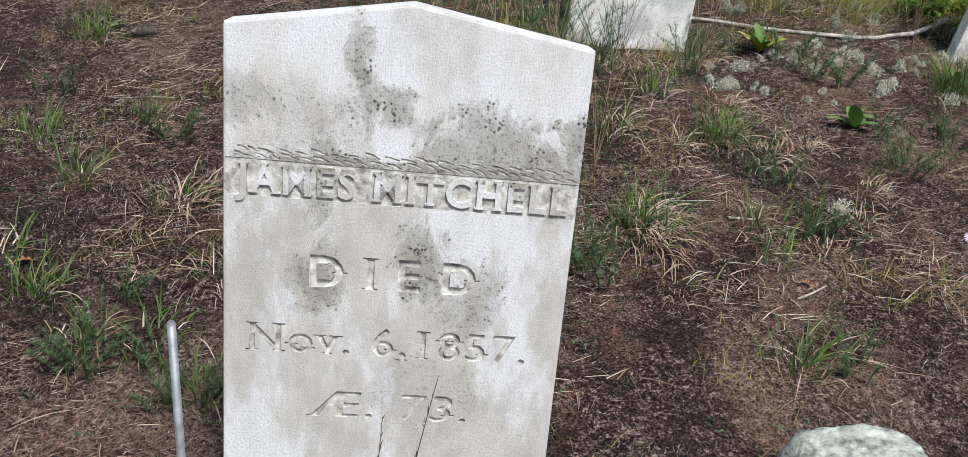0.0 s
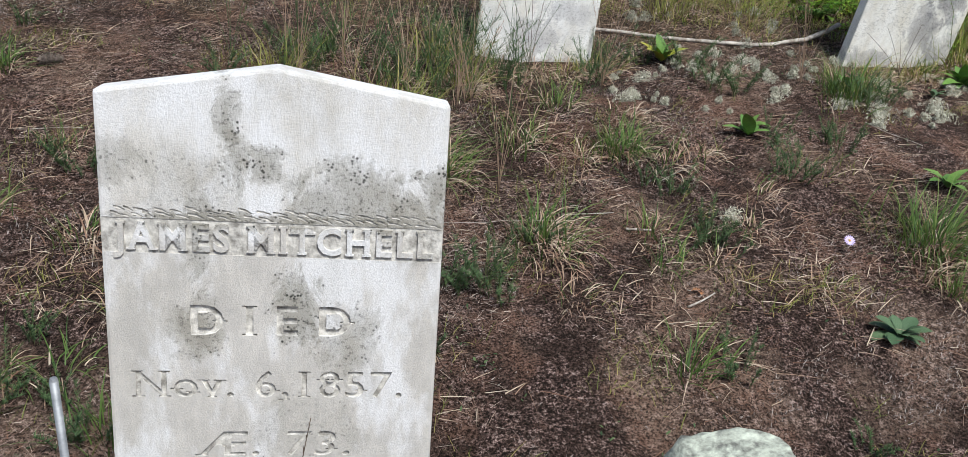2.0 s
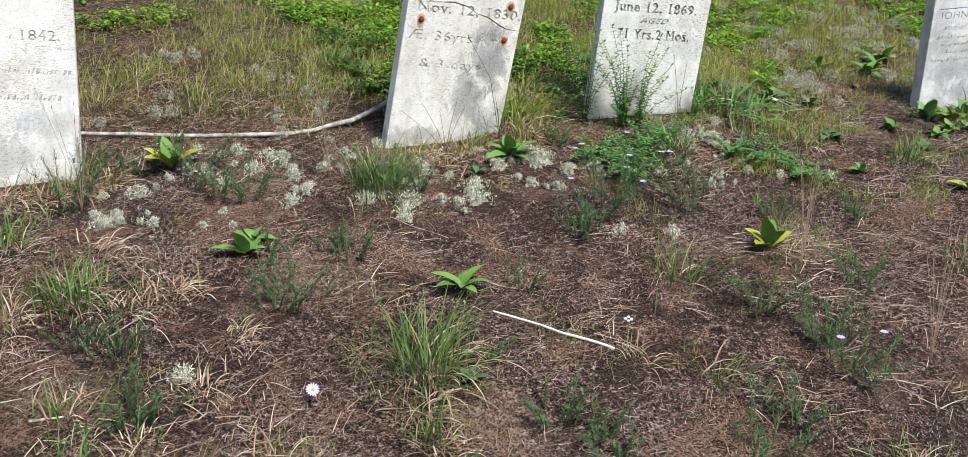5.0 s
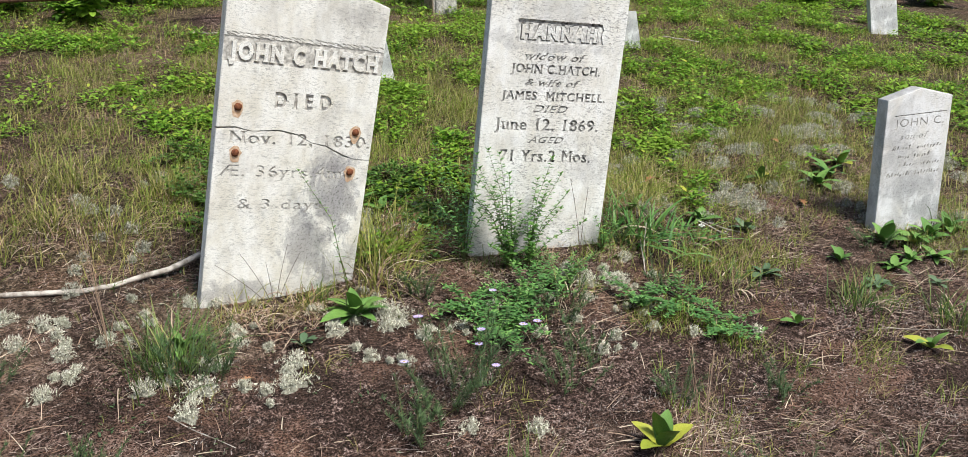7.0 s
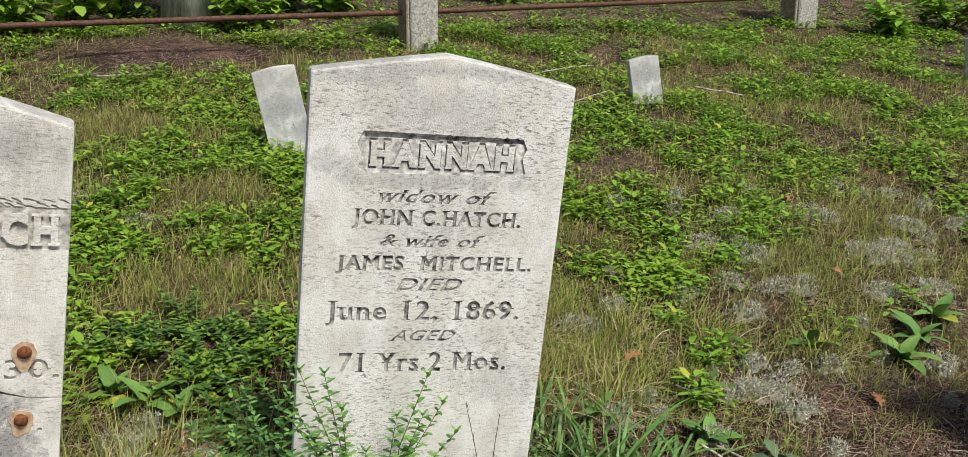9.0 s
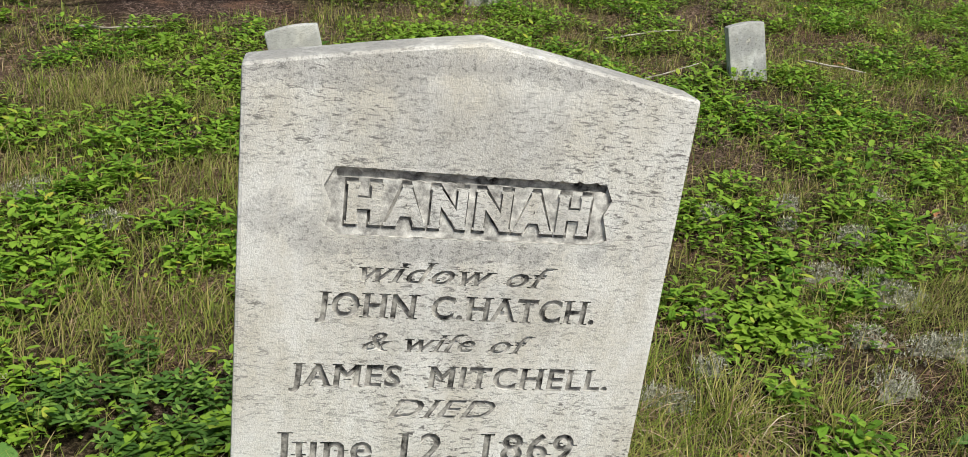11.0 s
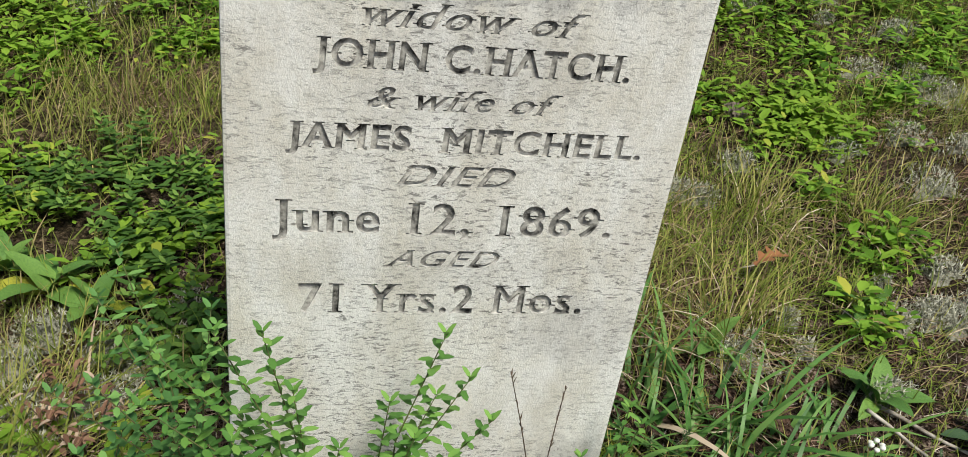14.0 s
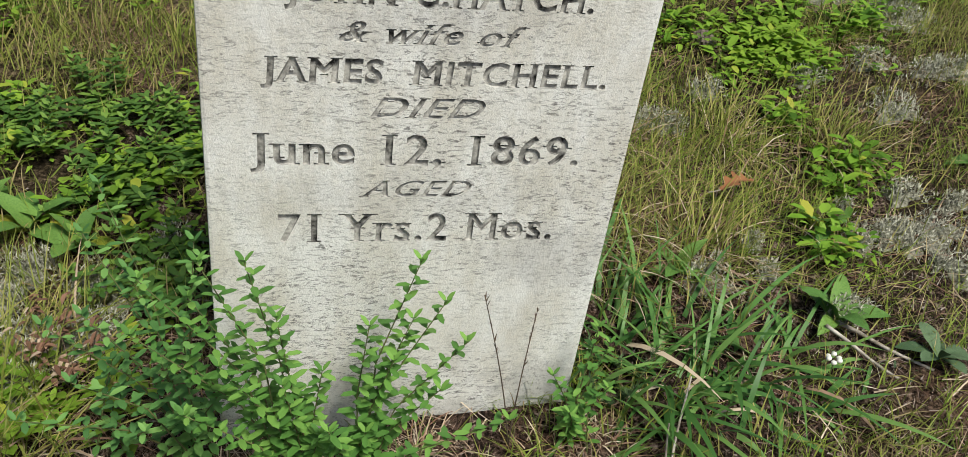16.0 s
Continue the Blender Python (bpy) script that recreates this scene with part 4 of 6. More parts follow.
def grass_tuft(x, y, size, green, dry, label, material=None, broad=1.0, seed=None, arch=0.0):
    g = np.random.default_rng(seed or int(abs(x) * 1000 + abs(y) * 7919))
    ob = empty("grass_tuft", at(x, y), label, "grass tuft", "grass tufts")
    for name, n, mat_, lo, hi, bend in (("green_growth", green, material or GRASS, 0.55, 1.1, 0.9), ("dry_growth", dry, STRAW, 0.45, 1.0, 1.5)):
        if not n:
            continue
        n = int(n * 1.5)
        root = local_roots(g, n, x, y, size * 0.27)
        az = np.arctan2(root[:, 1], root[:, 0]) + g.normal(0, 0.9, n)
        th0 = np.abs(g.normal(0.46, 0.38, n)) + arch + (0.5 if name == "dry_growth" else 0)
        v, t = blades(root, az, th0, th0 + g.uniform(0.6, 1.5, n) * bend, size * g.uniform(lo * 0.6, hi, n), broad * g.uniform(0.0020, 0.0046, n), 5, 0.3)
        tagged(part(name, bulk(name, v, t), mat_, ob, "bleached straw-coloured blades" if name == "dry_growth" else ""), kind="stuff")
    return ob


def aster_plant(x, y, size, label, stems=11, flowers=0, material=None):
    """Many thin stems set with needle-like leaves."""
    g = np.random.default_rng(int(abs(x) * 1300 + abs(y) * 5077))
    ob = empty("aster_plant", at(x, y), label, "wild aster", "wild asters")
    n = stems
    root = local_roots(g, n, x, y, size * 0.22)
    az = np.arctan2(root[:, 1], root[:, 0]) + g.normal(0, 0.5, n)
    th0, th1 = np.abs(g.normal(0.3, 0.2, n)), np.abs(g.normal(0.9, 0.3, n))
    ln = size * g.uniform(0.6, 1.15, n)
    v, t = blades(root, az, th0, th1, ln, np.full(n, 0.0022), 6, 0.5)
    tagged(part("stalk_growth", bulk("stalk_growth", v, t), STEM_GREEN, ob), kind="stuff")
    mids = (v[:, 0::2] + v[:, 1::2]) / 2
    per = 80
    s = g.uniform(0.12, 1.0, (n, per)) * 6
    k = np.minimum(s.astype(int), 5)
    f = (s - k)[..., None]
    rows_ = np.arange(n)[:, None]
    p = (mids[rows_, k] * (1 - f) + mids[rows_, k + 1] * f).reshape(-1, 3)
    m = len(p)
    a2 = g.uniform(0, 6.28, m)
    th = g.uniform(0.5, 1.3, m)
    lv, lt = blades(p, a2, th, th + 0.3, size * g.uniform(0.09, 0.18, m), g.uniform(0.0014, 0.0030, m), 1, 0.4)
    tagged(part("foliage", bulk("foliage", lv, lt), material or FEATHER, ob), kind="stuff")
    tops = mids[np.argsort(-mids[:, -1, 2])[:flowers], -1]
    for q in tops:
        flower_head(ob, Vector(q) + Vector((0, 0, 0.008)), 0.011)
    return ob


def flower_head(parent, p, r):
    """A daisy-like head; petals lie round a yellow eye."""
    n = 15
    a = np.linspace(0, 6.28, n, endpoint=False)
    pos = np.tile(np.array(p), (n, 1)) + np.column_stack([np.cos(a), np.sin(a), a * 0]) * r * 0.22
    head = part("flower", bulk("flower", leaves(pos, a, np.full(n, 0.15), np.full(n, r), np.full(n, r * 0.3), 0.1, 0.1), LEAF_TRIS), PETAL, parent, "pale lilac petals")
    bm = bmesh.new()
    bmesh.ops.create_icosphere(bm, subdivisions=1, radius=r * 0.3, matrix=Matrix.Translation(p) @ Matrix.Diagonal((1, 1, 0.5, 1)))
    part("flower_eye", bm, FLOWER_EYE, head, "yellow centre", smooth=True)


def leaf_mesh(name, length, width, shape, curl, fold=0.18):
    """One broad leaf along +x, with a folded midrib and a short stalk."""
    bm = bmesh.new()
    rows_ = []
    n = 9
    for i in range(n + 1):
        u = i / n
        w = width / 2 * max(0.04, shape(u))
        x, z = length * u, length * (0.10 * math.sin(u * 3) + curl * u * u)
        wave = 0.05 * w * math.sin(i * 2.1)
        rows_.append([bm.verts.new((x, w * s, z + abs(s) * w * fold + wave * s)) for s in (-1, -0.5, 0, 0.5, 1)])
    for a, b in zip(rows_, rows_[1:]):
        for k in range(4):
            bm.faces.new((a[k], b[k], b[k + 1], a[k + 1]))
    for f in bm.faces:
        f.smooth = True
    me = bpy.data.meshes.new(name)
    bm.to_mesh(me)
    bm.free()
    return me


spoon = lambda u: 0.16 + 0.84 * math.sin(math.pi * min(1, u ** 1.5)) ** 0.8 if 0.02 < u < 0.99 else 0.05
lance = lambda u: math.sin(math.pi * u ** 0.8) ** 0.65 if 0 < u < 1 else 0.05
SPOON, LANCE, LANCE_UP = leaf_mesh("leaf", 1, 0.46, spoon, -0.12), leaf_mesh("leaf", 1, 0.40, lance, -0.22), leaf_mesh("leaf", 1, 0.48, lance, 0.0)
SPOON.materials.append(ROSETTE_LEAF)
LANCE.materials.append(BROAD_LEAF)
LANCE_UP.materials.append(BROAD_LEAF)
YELLOW = LANCE_UP.copy()
YELLOW.materials.clear()
YELLOW.materials.append(YELLOW_LEAF)


def rosette(x, y, size, n, mesh, label, lift=(18, 50), yellow=0, name="leafy_rosette"):
    r = random.Random(int(abs(x) * 900 + abs(y) * 333))
    ob = empty(name, at(x, y, r.uniform(0, 360), 0.006), label, "rosette plant", "broad-leaved rosettes")
    for i in range(n):
        s = size * r.uniform(0.7, 1.1)
        up = lift[0] + (lift[1] - lift[0]) * (i / max(1, n - 1)) ** 1.5 + r.uniform(-8, 8)
        lf = new("leaf", YELLOW if i < yellow else mesh)
        lf.parent = ob
        lf.matrix_basis = pose(0, 0, 0, r.uniform(-12, 12), -up, i * 137.5 + r.uniform(-12, 12)) @ Matrix.Diagonal((s, s, s, 1))
    return ob


def leafy_stem(parent, points, leaf, pairs, material, g, stem_r=0.0013):
    """A stem with opposite pairs of small oval leaves."""
    pts = [Vector(p) for p in points]
    n = len(pts) - 1
    path = []
    for i in range(13):
        f = i / 12 * n
        k = min(int(f), n - 1)
        path.append(pts[k].lerp(pts[k + 1], f - k))
    stem = part("stem", tube(path, [stem_r * (1.3 - 0.8 * i / 12) for i in range(13)], 5), STEM_GREEN, parent)
    pos, az, lift, ln = [], [], [], []
    for i in range(pairs):
        u = 0.12 + 0.88 * (i + 0.5) / pairs
        f = u * 12
        k = min(int(f), 11)
        p = path[k].lerp(path[k + 1], f - k)
        d = (path[k + 1] - path[k]).normalized()
        turn = (i % 2) * math.pi / 2 + g.normal(0, 0.3)
        base = math.atan2(d.y, d.x) if abs(d.z) < 0.6 else 0.4
        for h in (0, math.pi):
            pos.append(p)
            az.append(base + math.pi / 2 + turn + h)
            lift.append(g.uniform(0.0, 0.5))
            ln.append(leaf * g.uniform(0.75, 1.1) * (1.05 - 0.35 * u))
    for a in (0.3, 2.4, 4.5):
        pos.append(path[-1]), az.append(a), lift.append(0.9), ln.append(leaf * 0.6)
    ln = np.array(ln)
    tagged(part("foliage", bulk("foliage", leaves(np.array(pos), np.array(az), np.array(lift), ln, ln * 0.43, 0.2, 0.12), LEAF_TRIS, True), material, stem, "small paired oval leaves"), kind="stuff")
    return stem


def wort(x, y, label, tips, leaf, pairs, material, seed):
    g = np.random.default_rng(seed)
    ob = empty("leafy_weed", at(x, y), label, "leafy weed", "leafy weeds")
    for tx, ty, tz in tips:
        mid = (tx * 0.4, ty * 0.5, tz * 0.62)
        leafy_stem(ob, [(g.normal(0, 0.012), g.normal(0, 0.012), -0.01), mid, (tx, ty, tz)], leaf, pairs, material, g)
    return ob


def low_clump(x, y, size, label, stems=16, leaf=0.028, material=None):
    """A low spreading clump of small bluish leaves."""
    g = np.random.default_rng(int(x * 700 + y * 411))
    ob = empty("leafy_clump", at(x, y), label, "leafy clump", "low leafy clumps")
    for i in range(stems):
        a, l = g.uniform(0, 6.28), size * g.uniform(0.45, 1.1)
        e = (math.cos(a) * l, math.sin(a) * l)
        dz = gz(x + e[0], y + e[1]) - gz(x, y)
        leafy_stem(ob, [(0, 0, 0), (e[0] * 0.5, e[1] * 0.5, dz * 0.5 + 0.05), (e[0], e[1], dz + g.uniform(0.03, 0.07))], leaf, 11, material or BLUE_LEAF, g, 0.001)


def lichen_clump(x, y, size, label="pale grey-green cushion of reindeer lichen", material=None):
    g = np.random.default_rng(int(abs(x) * 5000 + abs(y) * 3001))
    n = int(260 + 60000 * size * size)
    a, r = g.uniform(0, 6.28, n), np.sqrt(g.uniform(0, 1, n)) * size
    r = r * (0.75 + 0.45 * np.sin(a * 3 + g.uniform(0, 6.28)) * np.cos(a * 2 + g.uniform(0, 6.28)) + 0.2 * np.sin(a * 7 + g.uniform(0, 6.28)))
    p = np.column_stack([np.cos(a) * r, np.sin(a) * r * g.uniform(0.45, 0.9)])
    lump = np.array([noise.noise((x * 9 + float(q[0]) * 55, y * 9 + float(q[1]) * 55, 5.5)) for q in p])
    stay = (lump > g.uniform(-0.35, 0.15, n)) | (r < 0.55 * size)
    p, r, n = p[stay], r[stay], int(stay.sum())
    top = 0.006 + min(0.034, 0.75 * size) * np.clip(1 - (r / size) ** 2, 0, 1)
    z = np.array([gz(x + float(q[0]), y + float(q[1])) for q in p]) - gz(x, y) + top * g.uniform(0.2, 1.0, n)
    th = np.abs(g.normal(0.9, 0.5, n))
    v, t = blades(np.column_stack([p, z]), g.uniform(0, 6.28, n), th, th + 0.6, g.uniform(0.006, 0.014, n), g.uniform(0.0014, 0.0036, n), 1, 0.5)
    k = v.shape[1]
    faces = (np.asarray(t)[None] + (np.arange(n) * k)[:, None, None]).reshape(-1, 3).tolist()
    heart, first = [], n * k
    squash = 0.5 * (np.ptp(p[:, 1]) + 1e-4) / (np.ptp(p[:, 0]) + 1e-4) + 0.35
    for i, (f, h) in enumerate(((0.72, -0.004), (0.58, 0.12), (0.36, 0.24), (0.10, 0.30))):
        for q in range(16):
            w = q / 16 * 6.2832
            rr = size * f * (0.80 + 0.25 * math.sin(3 * w + x * 9) + 0.12 * math.sin(7 * w + y * 7))
            hx, hy = math.cos(w) * rr, math.sin(w) * rr * squash
            heart.append((hx, hy, gz(x + hx, y + hy) - gz(x, y) + (min(0.034, 0.75 * size) * h + 0.003 * noise.noise((hx * 130, hy * 130, x)) if h > 0 else h)))
            if i:
                c, d = first + i * 16 + q, first + i * 16 + (q + 1) % 16
                faces.append((c - 16, d - 16, d, c))
    faces.append([first + 48 + q for q in range(16)])
    me = bpy.data.meshes.new("lichen_clump")
    me.from_pydata(v.reshape(-1, 3).tolist() + heart, [], faces)
    me.materials.append(material or PALE_LICHEN)
    me.materials.append(LICHEN_HEART)
    me.polygons.foreach_set("material_index", [0] * (len(faces) - 49) + [1] * 49)
    ob = part("lichen_clump", me, None, m=at(x, y))
    tagged(ob, label, "lichen", "lichen cushions")


def stalk(x, y, tips, label, material=None, seeds=True, r=0.0009):
    """Tall thin grass stalks with sparse seed heads."""
    ob = empty("grass_stalk", at(x, y), label, "grass stalk", "tall grass stalks")
    g = np.random.default_rng(int(abs(x) * 100 + abs(y) * 77))
    for tx, ty, tz in tips:
        path = [Vector((tx * u ** 1.4, ty * u ** 1.4, tz * u)) for u in np.linspace(0, 1, 9)]
        st = part("stem", tube(path, [r * (1.4 - 0.7 * i / 8) for i in range(9)], 5), material or STEM_DRY, ob)
        if seeds:
            n = 16
            f = g.uniform(0.62, 1.0, n)
            p = np.array([(tx * u ** 1.4, ty * u ** 1.4, tz * u) for u in f])
            v, t = blades(p, g.uniform(0, 6.28, n), g.uniform(0.2, 0.6, n), g.uniform(0.3, 0.8, n), g.uniform(0.006, 0.014, n), np.full(n, 0.0022), 2, 0.5)
            tagged(part("seed_head", bulk("seed_head", v, t), material or STEM_DRY, st), kind="stuff")


def oak_leaf(x, y, size, turn, lift=0.012, label="curled orange-brown dead oak leaf on the ground"):
    bm = bmesh.new()
    n = 18
    mid, lo, hi = [], [], []
    for i in range(n + 1):
        u = i / n
        w = size * 0.30 * math.sin(math.pi * min(1, u * 0.96 + 0.02)) ** 0.7 * (0.62 + 0.38 * math.cos(u * 26))
        z = size * (0.10 * math.sin(u * 4) + 0.05)
        mid.append(bm.verts.new((size * (u - 0.5), 0, z)))
        lo.append(bm.verts.new((size * (u - 0.5) + w * 0.25, -w, z + 0.35 * w)))
        hi.append(bm.verts.new((size * (u - 0.5) + w * 0.25, w, z + 0.20 * w)))
    for i in range(n):
        bm.faces.new((lo[i], lo[i + 1], mid[i + 1], mid[i]))
        bm.faces.new((mid[i], mid[i + 1], hi[i + 1], hi[i]))
    ob = empty("oak_leaf", at(x, y, turn, lift), label, "dead leaf", "fallen oak leaves")
    part("blade", bm, OAK_BROWN, ob)
    part("leaf_stalk", tube([(-size * 0.5, 0, size * 0.05), (-size * 0.62, 0.004, size * 0.03), (-size * 0.72, 0.01, 0)], 0.0012, 5), DEADWOOD, ob)


def pine_cone(x, y, turn, size=0.075):
    ob = empty("pine_cone", at(x, y, turn, 0.018), "grey-brown open pine cone on the ground", "pine cone", "pine cones")
    n = 90
    i = np.arange(n)
    u = i / n
    a = i * 2.39996
    rad = 0.30 * size * np.sin(np.pi * (0.08 + 0.88 * u)) ** 0.8
    p = np.column_stack([size * (u - 0.5), np.cos(a) * rad * 0.35, np.sin(a) * rad * 0.35])
    tip = np.column_stack([size * (u - 0.5) + 0.10 * size, np.cos(a) * rad, np.sin(a) * rad])
    side = np.column_stack([np.zeros(n), -np.sin(a), np.cos(a)]) * (0.10 * size)
    v = np.stack([p - side * 0.4, p + side * 0.4, tip + side, tip - side, tip + (tip - p) * 0.25], 1)
    part("scale_cluster", bulk("scale_cluster", v, [(0, 1, 2), (0, 2, 3), (3, 2, 4)]), CONE_MAT, ob)
    part("core", tube([(-size * 0.5, 0, 0), (0, 0, 0), (size * 0.48, 0, 0)], [0.006, 0.009, 0.003], 8), CONE_MAT, ob)


# grass tufts: x, y, size, green blades, dry blades
MIXED, DRY, LUSH = "tuft of green and bleached grass on bare soil", "dry straw-coloured grass tuft with few green blades", "lush green grass tuft beside a headstone"
for x, y, s, a, b in ((1.79, 2.50, 0.24, 190, 70), (1.74, 2.36, 0.13, 10, 70), (0.52, 2.49, 0.20, 40, 90), (0.19, 2.84, 0.24, 130, 60), (1.20, 2.54, 0.11, 4, 40), (1.02, 2.93, 0.14, 12, 60), (0.87, 3.0, 0.17, 70, 25), (0.69, 3.33, 0.16, 45, 25), (-1.42, 3.46, 0.17, 60, 15), (-1.31, 2.70, 0.15, 50, 10), (-1.10, 2.50, 0.15, 35, 15), (-0.79, 2.41, 0.18, 20, 75), (-0.52, 1.69, 0.15, 45, 12), (-1.01, 1.99, 0.14, 50, 10), (0.55, 2.42, 0.18, 30, 70), (0.89, 3.03, 0.17, 60, 40), (0.84, 1.90, 0.16, 40, 8), (0.5, 3.02, 0.17, 40, 30)):
    grass_tuft(x, y, s, a, b, DRY if b > a else MIXED)
for x, y, s, a, b in ((1.93, 3.52, 0.22, 170, 20), (2.62, 3.90, 0.28, 110, 40), (2.73, 2.72, 0.19, 40, 14), (4.28, 3.35, 0.17, 80, 15), (4.54, 3.15, 0.20, 60, 20), (0.30, 3.55, 0.22, 60, 40), (0.05, 3.2, 0.25, 90, 40), (0.22, 3.75, 0.25, 70, 40), (-0.4, 3.5, 0.22, 60, 40), (0.95, 3.75, 0.17, 20, 45), (0.78, 3.68, 0.15, 14, 60), (2.35, 3.78, 0.15, 20, 90), (2.15, 3.75, 0.16, 15, 50), (5.16, 3.75, 0.18, 50, 10), (2.66, 4.05, 0.26, 90, 50)):
    grass_tuft(x, y, s, a, b, DRY if b > a else MIXED, OLIVE_GRASS if b > 35 else GRASS)
for x, y, s, a, b in ((0.48, 3.66, 0.20, 20, 70), (0.66, 3.70, 0.17, 10, 90), (0.86, 3.72, 0.18, 14, 80), (0.32, 3.45, 0.20, 40, 70), (0.05, 3.5, 0.22, 50, 60), (-0.25, 3.7, 0.24, 50, 60), (0.2, 3.0, 0.20, 50, 60), (-0.05, 2.95, 0.20, 40, 60), (0.55, 3.1, 0.2, 20, 60), (0.95, 3.25, 0.15, 8, 70), (1.15, 3.0, 0.16, 8, 60), (0.72, 2.95, 0.15, 10, 70), (1.05, 2.35, 0.12, 4, 45), (1.35, 2.25, 0.12, 4, 40), (1.75, 2.2, 0.12, 4, 40), (0.6, 2.2, 0.12, 8, 40), (2.4, 2.4, 0.12, 6, 40), (-0.6, 2.1, 0.14, 10, 50), (-1.0, 2.9, 0.16, 12, 50), (1.3, 2.75, 0.12, 4, 50)):
    grass_tuft(x, y, s, a, b, DRY, OLIVE_GRASS if s > 0.25 else None, 0.8)
grass_tuft(3.72, 3.97, 0.23, 66, 5, LUSH, LUSH_GRASS, 2.6, arch=0.40)
grass_tuft(3.88, 4.00, 0.21, 46, 3, LUSH, LUSH_GRASS, 2.5, arch=0.5)
grass_tuft(3.62, 4.06, 0.22, 40, 3, LUSH, LUSH_GRASS, 2.3, arch=0.3)
for x, y, s, a, b in ((1.35, 4.35, 0.22, 90, 60), (1.75, 4.4, 0.24, 90, 50), (0.95, 4.4, 0.24, 90, 60), (1.6, 4.85, 0.22, 90, 50), (3.60, 4.28, 0.24, 160, 60), (3.85, 4.22, 0.20, 120, 60), (4.05, 4.55, 0.18, 110, 60), (2.72, 4.12, 0.24, 110, 40), (3.75, 4.6, 0.20, 120, 60), (4.3, 4.5, 0.16, 90, 50), (4.6, 4.35, 0.15, 70, 40), (4.5, 4.9, 0.15, 90, 50), (1.55, 4.5, 0.20, 110, 60), (1.1, 4.6, 0.20, 110, 60), (0.7, 4.5, 0.22, 110, 60), (1.95, 4.7, 0.2, 110, 60), (2.4, 4.4, 0.22, 110, 40), (3.35, 4.25, 0.22, 100, 40)):
    grass_tuft(x, y, s, a, b, "fine olive-green grass on the mossy slope", OLIVE_GRASS, 0.6)

foot = random.Random(12)
for k in range(26):
    grass_tuft(foot.uniform(2.96, 3.58), foot.uniform(3.84, 3.93), foot.uniform(0.05, 0.10), foot.randint(2, 10), foot.randint(20, 40), "short dry grass at the foot of a headstone", None, 0.6)
for k in range(22):
    grass_tuft(foot.uniform(2.0, 2.6), foot.uniform(3.66, 3.79), foot.uniform(0.06, 0.13), foot.randint(4, 14), foot.randint(16, 34), "short dry grass at the foot of a headstone", OLIVE_GRASS, 0.6)

# fine-leaved asters
BUSHY = "low feathery dark green wild aster without flowers"
for x, y, s in ((1.04, 2.44, 0.13), (1.45, 2.85, 0.14), (0.34, 2.23, 0.17), (2.07, 2.22, 0.14), (2.15, 2.13, 0.11), (2.12, 1.99, 0.13), (2.2, 1.84, 0.13), (2.54, 1.98, 0.18), (2.71, 2.06, 0.16), (2.53, 3.06, 0.15), (3.04, 3.17, 0.14), (1.72, 3.08, 0.11), (2.91, 2.52, 0.17), (1.01, 2.75, 0.12), (-0.91, 2.76, 0.13), (0.37, 2.2, 0.15), (1.02, 2.45, 0.11), (1.51, 2.91, 0.14), (-0.58, 1.67, 0.12), (-0.8, 1.80, 0.12)):
    aster_plant(x, y, s, BUSHY)
for x, y, s in ((0.30, 3.62, 0.28), (0.10, 3.55, 0.28), (0.45, 3.60, 0.26), (-0.1, 3.7, 0.28), (0.2, 3.4, 0.24), (-0.3, 3.5, 0.26), (0.38, 3.75, 0.3), (0.88, 3.70, 0.18), (1.3, 3.75, 0.18), (0.86, 3.60, 0.17), (1.35, 3.55, 0.17), (1.45, 3.47, 0.14), (2.05, 3.45, 0.14), (3.14, 3.26, 0.13), (3.67, 2.99, 0.13), (3.33, 3.02, 0.13), (3.15, 3.5, 0.15), (2.75, 3.75, 0.13), (-0.6, 3.4, 0.18), (1.95, 3.42, 0.15), (3.0, 2.35, 0.15), (2.35, 1.75, 0.15), (2.75, 1.7, 0.16), (0.97, 1.9, 0.10), (3.4, 2.6, 0.14)):
    aster_plant(x, y, s, BUSHY)
aster_plant(2.73, 3.25, 0.24, "feathery wild aster with small pale lilac flowers", 16, 6)
aster_plant(2.62, 3.12, 0.18, "feathery wild aster with small pale lilac flowers", 12, 3)
aster_plant(3.0, 2.2, 0.18, "feathery wild aster with small pale lilac flowers", 12, 2)
solo = empty("aster_flower", at(1.47, 2.45) @ pose(0, 0, 0, 42, 0, 0), "single lilac aster flower on a short stem", "flower")
part("stem", tube([(0, 0, 0), (0.004, 0, 0.03), (0.0, 0.004, 0.055)], 0.0012, 5), STEM_GREEN, solo)
flower_head(solo, Vector((0, 0.004, 0.057)), 0.0155)

grow = random.Random(31)
for k in range(64):
    x, y = grow.uniform(-1.6, 5.2), grow.uniform(1.5, 4.0)
    if k % 3 == 0:
        grass_tuft(x, y, grow.uniform(0.09, 0.15), grow.randint(12, 40), grow.randint(8, 30), "small sparse grass tuft on mossy soil")
    else:
        aster_plant(x, y, grow.uniform(0.07, 0.13), BUSHY, 8)

